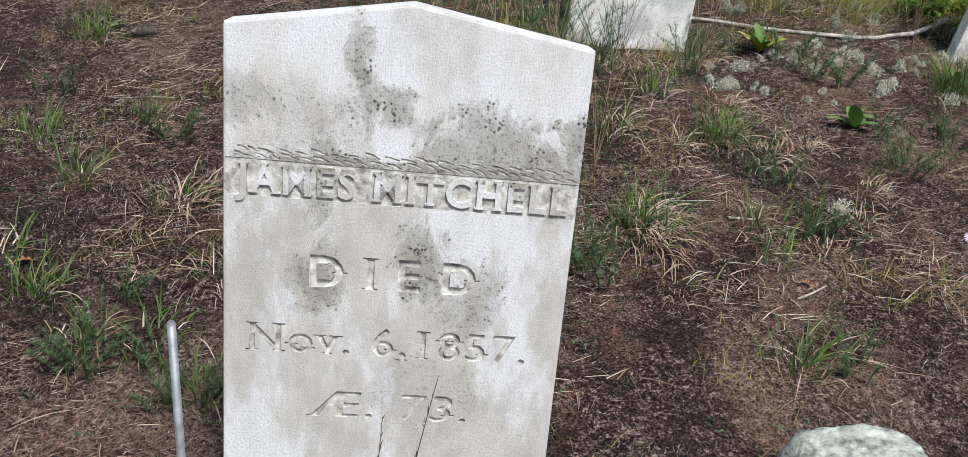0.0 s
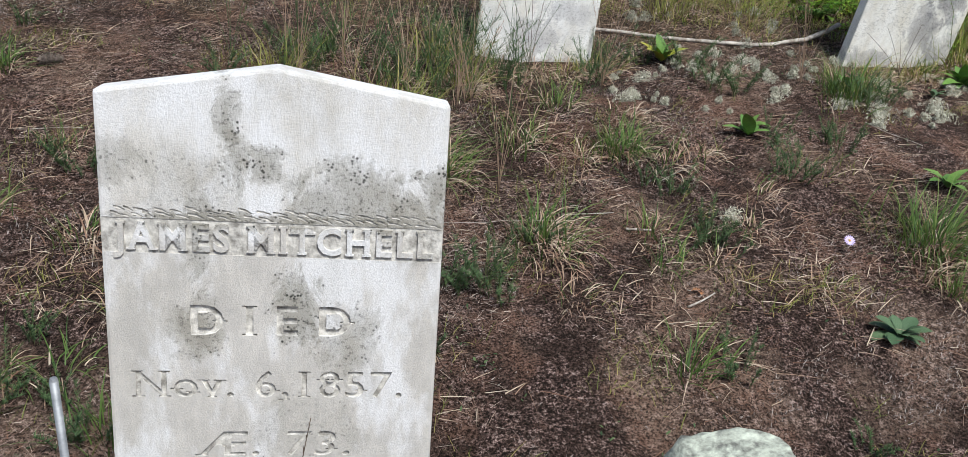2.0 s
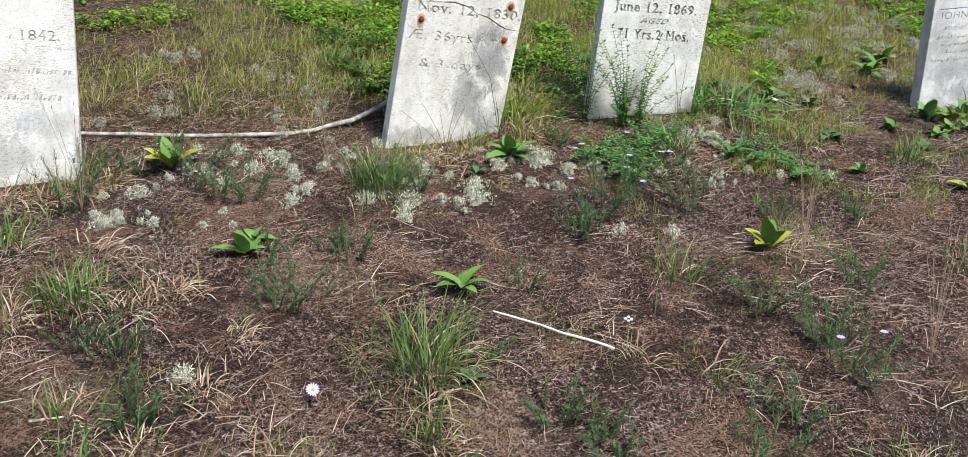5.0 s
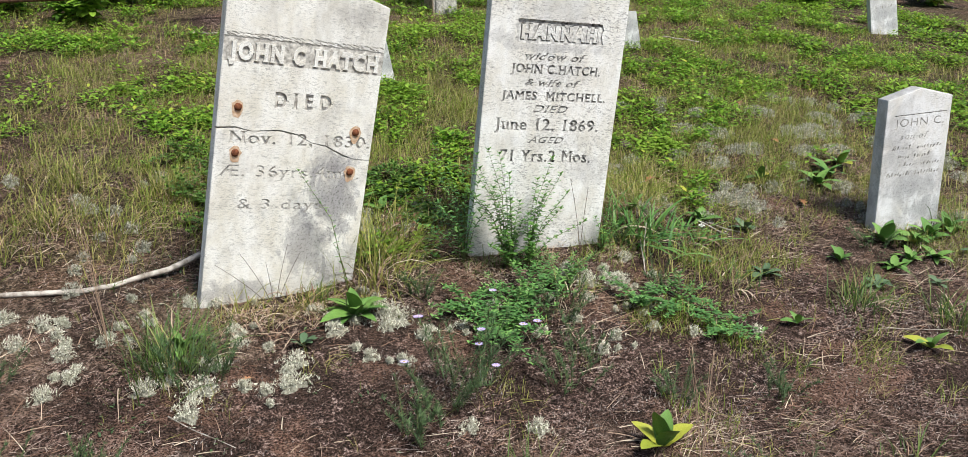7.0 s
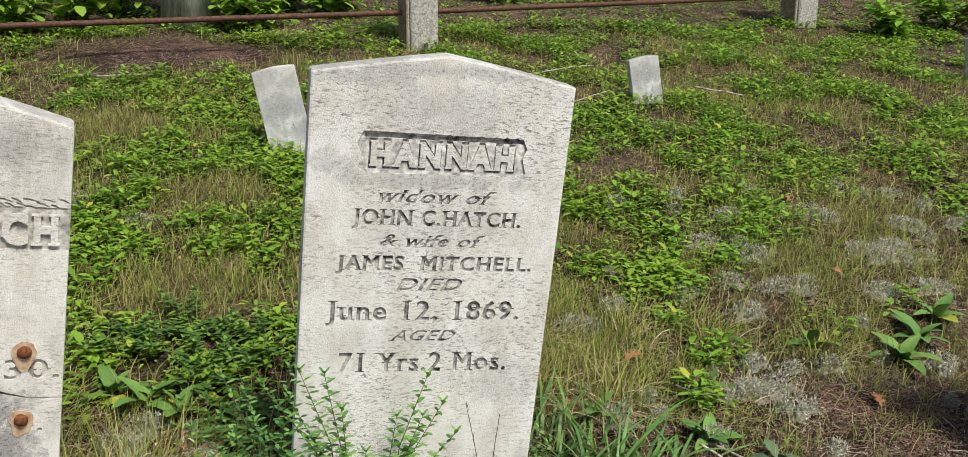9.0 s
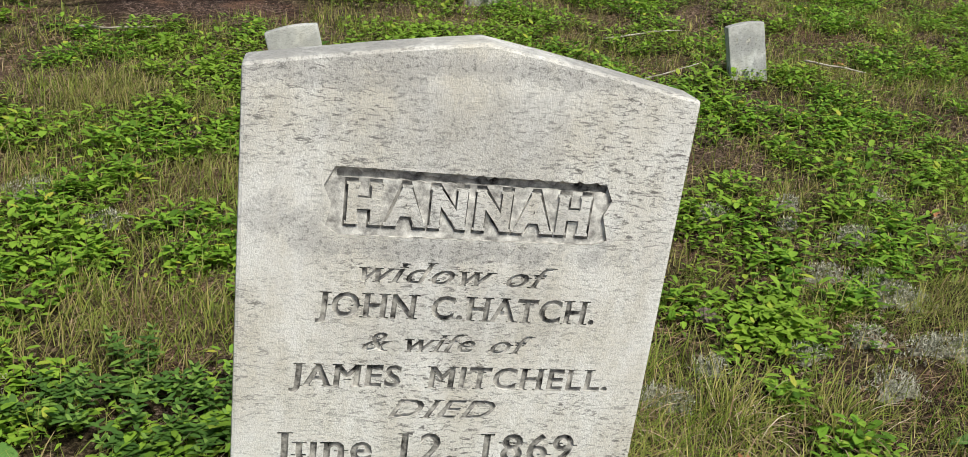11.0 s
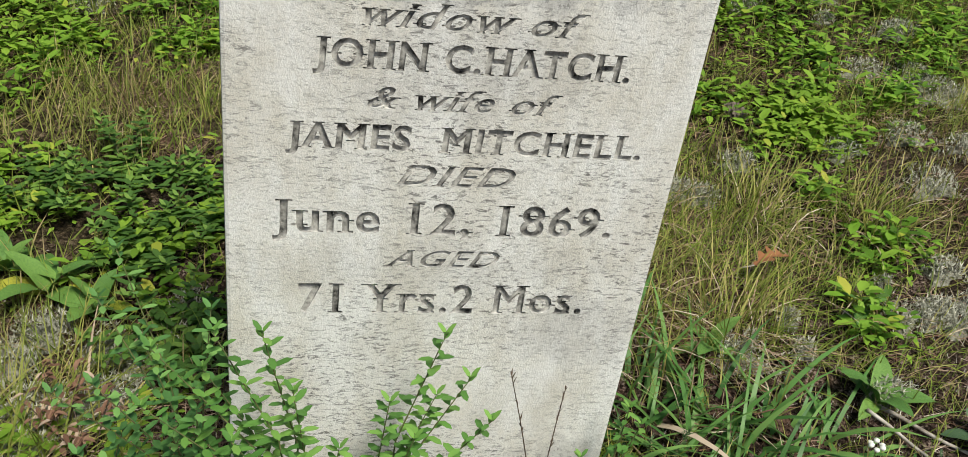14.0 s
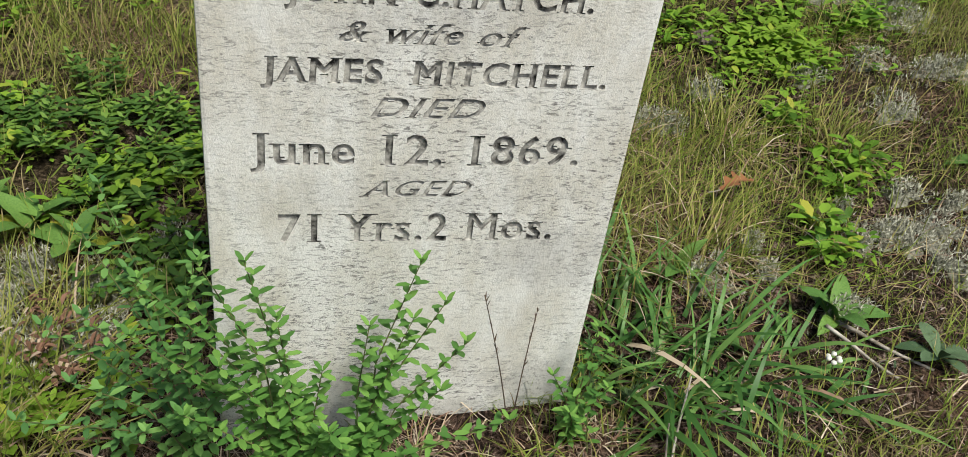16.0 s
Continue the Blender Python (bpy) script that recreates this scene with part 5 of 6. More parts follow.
# rosettes and broad leaves
rosette(1.475, 2.055, 0.082, 16, SPOON, "dusty dark green rosette of spoon-shaped leaves", (4, 50))
rosette(2.01, 2.83, 0.11, 8, LANCE, "bright green rosette of long leaves")
rosette(2.50, 3.66, 0.13, 14, LANCE, "bright green rosette of long leaves", (10, 65))
rosette(1.39, 3.16, 0.11, 5, LANCE_UP, "small bright green broad-leaved seedling", (15, 55))
rosette(1.20, 3.80, 0.13, 8, LANCE_UP, "broad-leaved plant with yellowing leaves", (25, 65), 3)
rosette(3.17, 2.85, 0.12, 6, LANCE_UP, "broad-leaved plant with yellowing leaves", (25, 65), 3)
rosette(2.30, 3.52, 0.06, 6, SPOON, "small pale green rosette on mossy soil")
rosette(1.90, 2.42, 0.05, 6, SPOON, "small pale green rosette on mossy soil")
for x, y, s, n, yl in ((3.97, 3.30, 0.09, 5, 0), (4.30, 3.03, 0.12, 5, 2), (4.74, 3.74, 0.15, 9, 0), (4.98, 3.74, 0.13, 9, 0), (5.12, 3.78, 0.13, 8, 0), (4.44, 3.65, 0.09, 7, 0), (4.73, 3.58, 0.11, 8, 0), (4.86, 3.70, 0.12, 7, 1), (4.83, 4.28, 0.16, 8, 0), (4.95, 4.35, 0.16, 8, 0), (5.1, 4.45, 0.16, 7, 1), (4.60, 4.40, 0.12, 5, 1), (2.68, 4.44, 0.14, 6, 1), (2.76, 4.40, 0.14, 5, 2), (2.60, 4.50, 0.13, 6, 0), (4.06, 4.06, 0.12, 7, 0), (3.80, 4.18, 0.10, 5, 0), (4.14, 4.26, 0.10, 5, 1), (1.43, 3.24, 0.09, 5, 0), (1.95, 3.60, 0.11, 7, 0)):
    rosette(x, y, s * 0.78, n, LANCE if int(x * 50) % 3 else LANCE_UP, "broad green leaves growing from the mossy slope" if not yl else "broad green leaves turning yellow on the slope", (8, 58), yl, "broad_leaf_plant")

for x, y, s, n in ((4.06, 3.62, 0.07, 9), (4.62, 3.55, 0.08, 10), (4.45, 3.45, 0.06, 8), (4.86, 3.58, 0.08, 9), (5.05, 3.55, 0.07, 9), (4.2, 3.95, 0.07, 8), (3.9, 3.75, 0.05, 6), (4.72, 3.42, 0.05, 7), (5.2, 3.66, 0.08, 10), (4.9, 3.74, 0.09, 12)):
    rosette(x, y, s, n, SPOON if s < 0.08 else LANCE, "flat green rosette on the mossy slope", (6, 40))

# the leafy weeds at Hannah's stone
wort(3.12, 3.86, "upright green weed with paired oval leaves before a headstone", [(-0.05, 0.0, 0.43), (-0.12, 0.01, 0.38), (-0.19, 0.0, 0.34), (0.03, 0.0, 0.25), (-0.02, -0.04, 0.27), (0.02, -0.05, 0.19), (-0.09, -0.05, 0.32), (-0.14, -0.04, 0.24), (0.0, 0.02, 0.19), (-0.05, -0.07, 0.16), (-0.07, 0.02, 0.28), (-0.15, 0.02, 0.29), (0.06, -0.06, 0.10), (-0.11, -0.08, 0.12), (-0.17, 0.0, 0.42), (-0.10, -0.02, 0.45), (-0.02, -0.02, 0.36)], 0.031, 21, WORT, 5)
wort(3.18, 3.86, "arching green weed with paired oval leaves before a headstone", [(0.10, 0.01, 0.40), (0.16, 0.0, 0.27), (0.06, -0.02, 0.27), (0.12, -0.03, 0.22), (0.02, -0.03, 0.16), (0.09, 0.01, 0.31), (0.21, -0.05, 0.17), (-0.03, -0.08, 0.22), (0.13, 0.0, 0.34), (0.03, -0.02, 0.33)], 0.031, 20, WORT, 6)
wort(2.97, 3.95, "bluish green weed with many small paired leaves", [(-0.10, 0.05, 0.38), (-0.16, 0.0, 0.28), (-0.05, 0.02, 0.34), (-0.20, -0.06, 0.18), (-0.12, -0.08, 0.25), (-0.02, -0.06, 0.26), (0.02, -0.09, 0.31), (-0.08, 0.10, 0.42), (0.04, -0.02, 0.40), (0.0, -0.1, 0.2), (-0.1, -0.04, 0.32), (0.06, -0.08, 0.22)], 0.030, 13, BLUE_LEAF, 7)
wort(2.84, 3.98, "bluish green weed with many small paired leaves", [(0.05, 0.02, 0.22), (0.08, -0.1, 0.14), (0.06, -0.02, 0.17)], 0.028, 11, BLUE_LEAF, 8)
wort(3.52, 3.90, "small green weed at the corner of a headstone", [(0.02, 0, 0.22), (-0.04, 0.0, 0.14), (0.04, -0.02, 0.12), (-0.02, -0.03, 0.09), (0.05, 0.02, 0.17)], 0.025, 11, WORT, 9)
wort(2.52, 3.80, "slender goldenrod stalk with narrow leaves before a headstone", [(-0.17, -0.03, 0.45)], 0.020, 20, WORT, 10)
for x, y, s, n in ((2.94, 3.45, 0.17, 28), (3.09, 3.65, 0.17, 20), (3.00, 3.55, 0.15, 16), (3.59, 3.46, 0.14, 16), (3.66, 3.32, 0.13, 16), (3.47, 3.53, 0.12, 14), (3.25, 3.68, 0.14, 14), (2.86, 3.62, 0.12, 12), (3.30, 4.65, 0.14, 12)):
    low_clump(x, y, s * 1.2, "low spreading clump of small bluish-green leaves", n)

# clumps in a darker green that paints the shade between and behind the stones
for x, y, s, n in ((2.14, 4.42, 0.16, 12), (2.06, 4.62, 0.17, 12), (2.16, 4.86, 0.18, 12), (2.02, 5.05, 0.16, 10), (2.90, 4.28, 0.15, 14), (2.84, 4.52, 0.16, 14), (2.96, 4.62, 0.15, 12), (2.78, 4.76, 0.16, 12), (2.62, 4.66, 0.15, 10)):
    low_clump(x, y, s, "leafy clump between headstones, its green darkened for the shade there", n, 0.036, SHADED_LEAF)


def dried_weed(x, y):
    """A rust-brown weed gone to seed."""
    g = np.random.default_rng(19)
    ob = empty("dried_weed", at(x, y), "rust-brown dried weed beside a headstone", "dried weed")
    for a, l in ((0.4, 0.13), (2.0, 0.11), (3.6, 0.10), (5.0, 0.12)):
        e = Vector((math.cos(a) * l * 0.4, math.sin(a) * l * 0.4, l))
        stem = part("stem", tube([(0, 0, -0.01), e * 0.55, e], [0.0012, 0.001, 0.0006], 5), STEM_DRY, ob)
        n = 14
        p = np.array([list(e * u) for u in g.uniform(0.45, 1.05, n)]) + g.normal(0, 0.006, (n, 3))
        tagged(part("foliage", bulk("foliage", leaves(p, g.uniform(0, 6.28, n), g.uniform(-0.6, 0.5, n), g.uniform(0.012, 0.022, n), g.uniform(0.006, 0.011, n), 0.5, 0.5), LEAF_TRIS), RUST_LITTER, stem, "curled brown leaves"), kind="stuff")


dried_weed(2.745, 4.15)
dried_weed(2.79, 4.10)
for x, y in ((3.985, 3.945), (2.42, 2.50)):
    tiny = empty("everlasting_flower", at(x, y), "tiny white everlasting flower cluster on a short stem", "flower", "white flowers")
    part("stem", tube([(0, 0, -0.005), (0.002, 0, 0.03), (0.004, 0.002, 0.05)], 0.001, 5), STEM_GREEN, tiny)
    for k in range(6):
        bm = bmesh.new()
        bmesh.ops.create_icosphere(bm, subdivisions=1, radius=0.0055, matrix=Matrix.Translation((0.010 * math.cos(k * 1.05), 0.010 * math.sin(k * 1.05), 0.052 + 0.003 * (k % 2))) @ Matrix.Diagonal((1, 1, 0.8, 1)))
        for w in bm.verts:
            w.co += Vector(w.normal) * 0.0012 * noise.noise(w.co * 700)
        part("flower", bm, WHITE_FLOWER, tiny, smooth=True)

# lichen cushions
for x, y, s in ((1.37, 3.60, 0.05), (1.49, 3.70, 0.05), (1.58, 3.43, 0.045), (0.97, 3.41, 0.06), (1.84, 3.40, 0.06), (1.95, 3.27, 0.06), (2.24, 3.34, 0.075), (2.11, 3.35, 0.035), (2.62, 3.62, 0.09), (2.87, 3.0, 0.05), (3.47, 3.67, 0.08), (1.32, 3.72, 0.05), (1.08, 3.61, 0.06), (2.68, 3.04, 0.04), (1.16, 2.60, 0.05), (2.59, 3.67, 0.09), (2.27, 3.44, 0.06), (2.0, 3.37, 0.08), (2.03, 3.48, 0.06), (2.41, 3.58, 0.05), (2.69, 3.51, 0.05), (3.8, 3.3, 0.03), (3.35, 3.70, 0.07), (2.95, 3.62, 0.05), (1.62, 3.62, 0.05), (1.45, 3.85, 0.05), (1.56, 3.80, 0.05)):
    lichen_clump(x, y, s)
for x, y, s in ((5.15, 5.23, 0.12), (5.27, 4.90, 0.14), (5.24, 4.63, 0.13), (4.38, 4.23, 0.09), (4.75, 4.71, 0.13), (4.80, 5.27, 0.12), (5.0, 4.6, 0.11), (4.5, 4.6, 0.10), (4.74, 4.95, 0.12), (5.19, 4.84, 0.12), (4.31, 4.21, 0.08), (2.67, 4.20, 0.09), (2.76, 4.20, 0.10), (2.64, 4.30, 0.09), (2.70, 4.12, 0.07), (2.84, 4.28, 0.08), (4.20, 4.22, 0.06), (4.29, 4.24, 0.07), (2.36, 5.72, 0.10), (2.6, 5.5, 0.09), (5.5, 5.1, 0.12), (5.6, 4.7, 0.12), (4.6, 5.1, 0.1), (5.45, 5.5, 0.1), (3.3, 3.78, 0.05), (2.45, 4.8, 0.08), (2.9, 4.32, 0.06), (4.35, 4.75, 0.08), (2.69, 4.36, 0.07), (2.79, 4.31, 0.08), (2.81, 4.21, 0.07), (2.92, 4.40, 0.06), (2.69, 4.08, 0.07), (4.36, 4.34, 0.07), (4.26, 4.23, 0.06), (4.67, 4.73, 0.08), (4.71, 5.0, 0.09), (3.98, 4.24, 0.035), (3.95, 4.60, 0.05), (4.46, 4.30, 0.06)):
    lichen_clump(x, y, s, "spreading reindeer lichen among moss, its grey-green darkened for shade", SHADED_LICHEN)

for k in range(100):
    lichen_clump(grow.uniform(0.9, 3.7), grow.gauss(3.58, 0.17), grow.uniform(0.012, 0.038))
for k in range(26):
    lichen_clump(grow.uniform(0.9, 2.2), grow.uniform(3.9, 5.0), grow.uniform(0.02, 0.06), "spreading reindeer lichen among moss, its grey-green darkened for shade", SHADED_LICHEN)
for k in range(52):
    lichen_clump(grow.uniform(3.8, 5.9), grow.uniform(3.85, 5.5), grow.uniform(0.03, 0.10), "spreading reindeer lichen among moss, its grey-green darkened for shade", SHADED_LICHEN)

# tall stalks
stalk(-0.10, 1.00, [(0.09, 0.0, 0.70), (0.02, 0.02, 0.62), (0.25, 0.01, 0.46), (-0.03, 0.0, 0.56)], "thin dark dry grass stalks before a headstone")
stalk(0.62, 3.70, [(-0.10, 0.0, 0.55), (-0.03, 0.02, 0.62), (0.06, 0.0, 0.45), (-0.18, 0.0, 0.5), (-0.24, 0.02, 0.4)], "tall dry grass stalks before a white headstone")
stalk(3.42, 3.90, [(-0.05, 0.0, 0.30), (0.03, 0.01, 0.26)], "thin dark dry grass stalk before a headstone")
stalk(2.25, 3.74, [(-0.1, 0.0, 0.22), (-0.18, 0.01, 0.19), (0.05, 0.0, 0.24), (0.09, 0.02, 0.2), (-0.02, 0.02, 0.18)], "thin dark dry grass stalks before a headstone", None, False)
for x, y in ((0.1, 3.45), (-0.15, 3.6), (0.3, 3.3), (0.42, 2.75), (-0.3, 3.4), (0.9, 3.55), (1.75, 3.6), (3.2, 2.7), (3.3, 2.2)):
    stalk(x, y, [(random.uniform(-.1, .1), random.uniform(-.05, .05), random.uniform(.3, .5)) for _ in range(7)], "tall thin bleached grass stalks on the slope", STRAW, True, 0.0007)

wisp = random.Random(77)
for k in range(20):
    stalk(wisp.uniform(-0.7, 0.62), wisp.uniform(3.15, 3.72), [(wisp.uniform(-.14, .14), wisp.uniform(-.08, .08), wisp.uniform(.22, .46)) for _ in range(6)], "tall thin grey-green stalks on the slope", FEATHER if k % 3 else STRAW, True, 0.0008)

# fallen leaves and cones
for x, y, s, t in ((4.92, 4.75, 0.08, 100), (5.14, 5.37, 0.07, 60), (5.08, 6.17, 0.09, 10), (6.02, 5.75, 0.08, 200), (-1.08, 2.09, 0.06, 40), (0.94, 2.20, 0.035, 10), (0.95, 2.19, 0.03, 80), (4.62, 4.12, 0.07, 250), (6.4, 6.3, 0.08, 30), (5.7, 6.9, 0.08, 130), (2.12, 3.38, 0.05, 30), (6.8, 5.4, 0.08, 80)):
    oak_leaf(x, y, s, t)
oak_leaf(3.972, 4.325, 0.095, 20, 0.062, "curled orange-brown dead oak leaf caught in the grass")
pine_cone(4.17, 4.93, 110)
pine_cone(-1.24, 3.48, 25, 0.085)


# ---- growth and litter that nobody could count ----
def scatter(n, x0, x1, y0, y1, keep):
    xy = np.column_stack([rng.uniform(x0, x1, n), rng.uniform(y0, y1, n)])
    return xy[np.array([keep(float(a), float(b)) for a, b in xy])]


def patch(x, y, scale, shift):
    return noise.noise((x * scale + shift, y * scale, shift))


def green_zone(x, y):
    """0 on the bare brown ground, 1 on the green slope."""
    return (y + 0.9 * patch(x, y, 0.9, 4.0) - 4.25 + 0.6 * min(1, max(0, (x - 3.3) * 2.5))) / 1.0


def hollow(x, y):
    """Above 0 where the leafy cover gives way to grass and litter."""
    return patch(x, y, 2.7, 91.0) + 0.55 * patch(x, y, 6.5, 93.0) + 0.3 * patch(x, y, 14.0, 95.0) - 0.01


MOSSY = ((0.42, 1.85, 0.26, 0.42), (-0.75, 2.0, 0.35, 0.30), (2.25, 2.35, 0.35, 0.20), (1.25, 1.75, 0.25, 0.15), (2.3, 3.35, 0.5, 0.12), (1.5, 3.35, 0.45, 0.10), (-0.1, 2.35, 0.3, 0.25))


def moss_gap(x, y):
    """Near 1 where bare dark moss shows between the litter."""
    d = 0.5 * patch(x, y, 4.0, 131.0) + 0.3 * patch(x, y, 9.0, 133.0)
    return max(math.exp(-((x - a) / rx) ** 2 - ((y - b) / ry) ** 2) for a, b, rx, ry in MOSSY) * (1 + d)


def stuff(name, mesh, material, label, category):
    tagged(part(name, mesh, material), label, category, kind="stuff")


xy = scatter(290000, -1.7, 5.2, 1.3, 4.4, lambda x, y: patch(x, y, 1.6, 11.0) + 0.6 * patch(x, y, 5.0, 2.0) - 0.45 * moss_gap(x, y) > random.uniform(-0.16, 0.26) and random.random() > green_zone(x, y) + 0.45)
n = len(xy)
th = rng.uniform(1.25, 1.62, n)
v, t = blades(on_ground(xy, 0.004), rng.uniform(0, 6.28, n), th, th + rng.uniform(-0.15, 0.35, n), rng.uniform(0.012, 0.050, n), rng.uniform(0.0007, 0.0016, n), 1, 0.6)
stuff("needle_litter", bulk("needle_litter", v, t), NEEDLES, "reddish-brown pine needles and dry grass bits", "litter")

xy = scatter(27000, -1.9, 5.4, 1.3, 4.3, lambda x, y: patch(x, y, 3.0, 71.0) + 0.5 * patch(x, y, 7.0, 73.0) - 0.3 * moss_gap(x, y) > random.uniform(0.0, 0.35))
n = len(xy)
th = rng.uniform(1.15, 1.55, n)
v, t = blades(on_ground(xy, 0.006), rng.uniform(0, 6.28, n), th, th + rng.uniform(0.0, 0.7, n), rng.uniform(0.04, 0.13, n), rng.uniform(0.0011, 0.0026, n), 4, 0.5)
stuff("straw_litter", bulk("straw_litter", v, t), STRAW, "scattered bleached straws and dead grass bits", "litter")

xy = scatter(110000, -2.2, 5.8, 0.9, 5.2, lambda x, y: random.random() > green_zone(x, y) + 0.2)
n = len(xy)
v = leaves(on_ground(xy, 0.003), rng.uniform(0, 6.28, n), rng.uniform(-0.2, 1.0, n), rng.uniform(0.004, 0.012, n), rng.uniform(0.002, 0.006, n), 0.6, 0.3)
stuff("moss_crumbs", bulk("moss_crumbs", v[:, [0, 1, 3, 7]], [(0, 2, 1), (1, 2, 3)]), CRUMBS, "crumbled dark moss and grey lichen bits", "litter")

xy = scatter(150000, -2.0, 5.4, 1.3, 4.5, lambda x, y: patch(x, y, 2.3, 21.0) + 0.55 * patch(x, y, 6.1, 23.0) + 0.35 * patch(x, y, 15.0, 25.0) > random.uniform(0.10, 0.42) and random.random() > green_zone(x, y) + 0.2)
n = len(xy)
th = rng.uniform(0.2, 1.3, n)
v, t = blades(on_ground(xy, 0.002), rng.uniform(0, 6.28, n), th, th + 0.6, rng.uniform(0.007, 0.020, n), rng.uniform(0.0008, 0.0024, n), 1, 0.5)
stuff("grey_lichen", bulk("grey_lichen", v, t), GREY_FUZZ, "thin fuzzy crust of pinkish-grey ground lichen", "lichen")

xy = scatter(125000, -1.5, 7.5, 3.2, 8.3, lambda x, y: (x - 2.7) ** 2 / 0.45 + (y - 7.75) ** 2 / 0.18 + 1.6 * patch(x, y, 2.4, 17.0) > random.uniform(0.6, 1.6) and random.random() < green_zone(x, y) * 1.7 + 0.22 and random.random() < 0.68 + 0.7 * patch(x, y, 1.4, 31.0) - 0.05 * max(0, y - 5) - (max(0.0, 0.62 + 1.8 * hollow(x, y)) if x < 2.3 and y < 7.0 else 0.0))
n = len(xy)
th = np.abs(rng.normal(0.6, 0.4, n))
v, t = blades(on_ground(xy, -0.002), rng.uniform(0, 6.28, n), th, th + rng.uniform(0.2, 1.0, n), rng.uniform(0.03, 0.11, n), rng.uniform(0.0016, 0.0034, n), 2, 0.4)
stuff("slope_grass", bulk("slope_grass", v, t), OLIVE_GRASS, "thin olive and straw-coloured grass on moss", "grass")


xy = scatter(46000, 3.4, 5.4, 3.95, 5.6, lambda x, y: random.random() < (0.55 if x < 4.1 else 0.28) + 1.3 * patch(x, y, 2.6, 61.0) + 0.6 * patch(x, y, 7.5, 63.0))
n = len(xy)
th = np.abs(rng.normal(0.75, 0.5, n))
v, t = blades(on_ground(xy, -0.002), rng.uniform(0, 6.28, n), th, th + rng.uniform(0.2, 1.2, n), rng.uniform(0.03, 0.10, n), rng.uniform(0.0009, 0.0021, n), 4, 0.4)
stuff("fine_grass", bulk("fine_grass", v, t), FRESH_GRASS, "fine yellow-green grass beside the headstones", "grass")


xy = scatter(60000, 1.2, 6.5, 4.5, 7.6, lambda x, y: 0.25 - 0.95 * patch(x, y, 1.9, 57.0) > random.uniform(0.1, 0.9))
n = len(xy)
th = np.abs(rng.normal(0.7, 0.4, n))
v, t = blades(on_ground(xy, -0.002), rng.uniform(0, 6.28, n), th, th + rng.uniform(0.2, 1.0, n), rng.uniform(0.04, 0.10, n), rng.uniform(0.0016, 0.0032, n), 2, 0.4)
stuff("gap_grass", bulk("gap_grass", v, t), FRESH_GRASS, "yellowish grass in gaps of the groundcover", "grass")


def cover_density(x, y):
    d = min(0.75, green_zone(x, y) * 0.5) - 0.04 + 0.95 * patch(x, y, 1.9, 57.0) + (0.3 if 1.9 < x < 3.4 and y < 6 else 0) + 0.55 * patch(x, y, 1.1, 51.0) + 0.25 * patch(x, y, 3.2, 53.0)
    if 3.4 < x < 5.7 and y < 5.35:
        d -= 0.8
    if x < 2.15 and y < 6.8:
        d -= 0.5
    hole = (x - 2.7) ** 2 / 0.45 + (y - 7.75) ** 2 / 0.18 + 1.6 * patch(x, y, 2.4, 17.0)
    if hole < 1.6:
        d -= 0.9 * (1.6 - hole)
    return d


xy = scatter(34000, -1.0, 8.6, 4.0, 8.6, lambda x, y: random.random() < cover_density(x, y) * 1.3 - 5.0 * max(0, hollow(x, y) + 0.05))
near = scatter(3400, 1.5, 3.3, 4.2, 6.4, lambda x, y: random.random() < 0.42 + 1.5 * patch(x, y, 2.0, 81.0) - 0.8 * max(0, abs(x - 2.5) - 0.4) - 0.8 * max(0, 4.6 - y) - 5.0 * max(0, hollow(x, y) + 0.06))
far = scatter(8500, -3, 13, 8.4, 12.5, lambda x, y: random.random() < 0.75 + 0.6 * patch(x, y, 1.0, 51.0))
spots = [np.column_stack([rng.normal(x, s, k), rng.normal(y, s, k)]) for x, y, s, k in (
    (4.34, 4.93, 0.09, 60), (4.25, 4.80, 0.06, 35), (4.59, 4.95, 0.05, 26), (4.29, 4.41, 0.04, 24), (4.14, 4.20, 0.03, 12), (4.12, 5.02, 0.05, 22),
    (4.23, 4.60, 0.03, 12), (4.80, 5.12, 0.07, 36), (4.95, 5.28, 0.10, 60), (4.50, 5.25, 0.12, 70))]
xy = np.concatenate([xy, near, far] + spots)
per = 6
n = len(xy)
root = np.repeat(on_ground(xy), per, 0)
m = n * per
az = np.repeat(rng.uniform(0, 6.28, n), per) + np.tile(np.arange(per) * 2.4, n) + rng.normal(0, 0.3, m)
rad = rng.uniform(0.004, 0.030, m)
root[:, 0] += np.cos(az) * rad
root[:, 1] += np.sin(az) * rad
root[:, 2] += rng.uniform(0.010, 0.055, m)
ln = 0.016 + 0.032 * np.repeat(rng.uniform(0.0, 1.0, n), per) ** 1.3 * rng.uniform(0.7, 1.15, m)
v = leaves(root, az, rng.uniform(-0.1, 0.75, m), ln, ln * rng.uniform(0.42, 0.58, m), 0.22, 0.2)
away_ = root[:, 1] > 6.3
low = np.repeat(on_ground(xy), 5, 0)
k = len(low)
low[:, :2] += rng.normal(0, 0.028, (k, 2))
low[:, 2] += rng.uniform(0.004, 0.020, k)
lw = rng.uniform(0.012, 0.026, k)
u = leaves(low, rng.uniform(0, 6.28, k), rng.uniform(-0.2, 0.6, k), lw, lw * rng.uniform(0.4, 0.6, k), 0.22, 0.2)
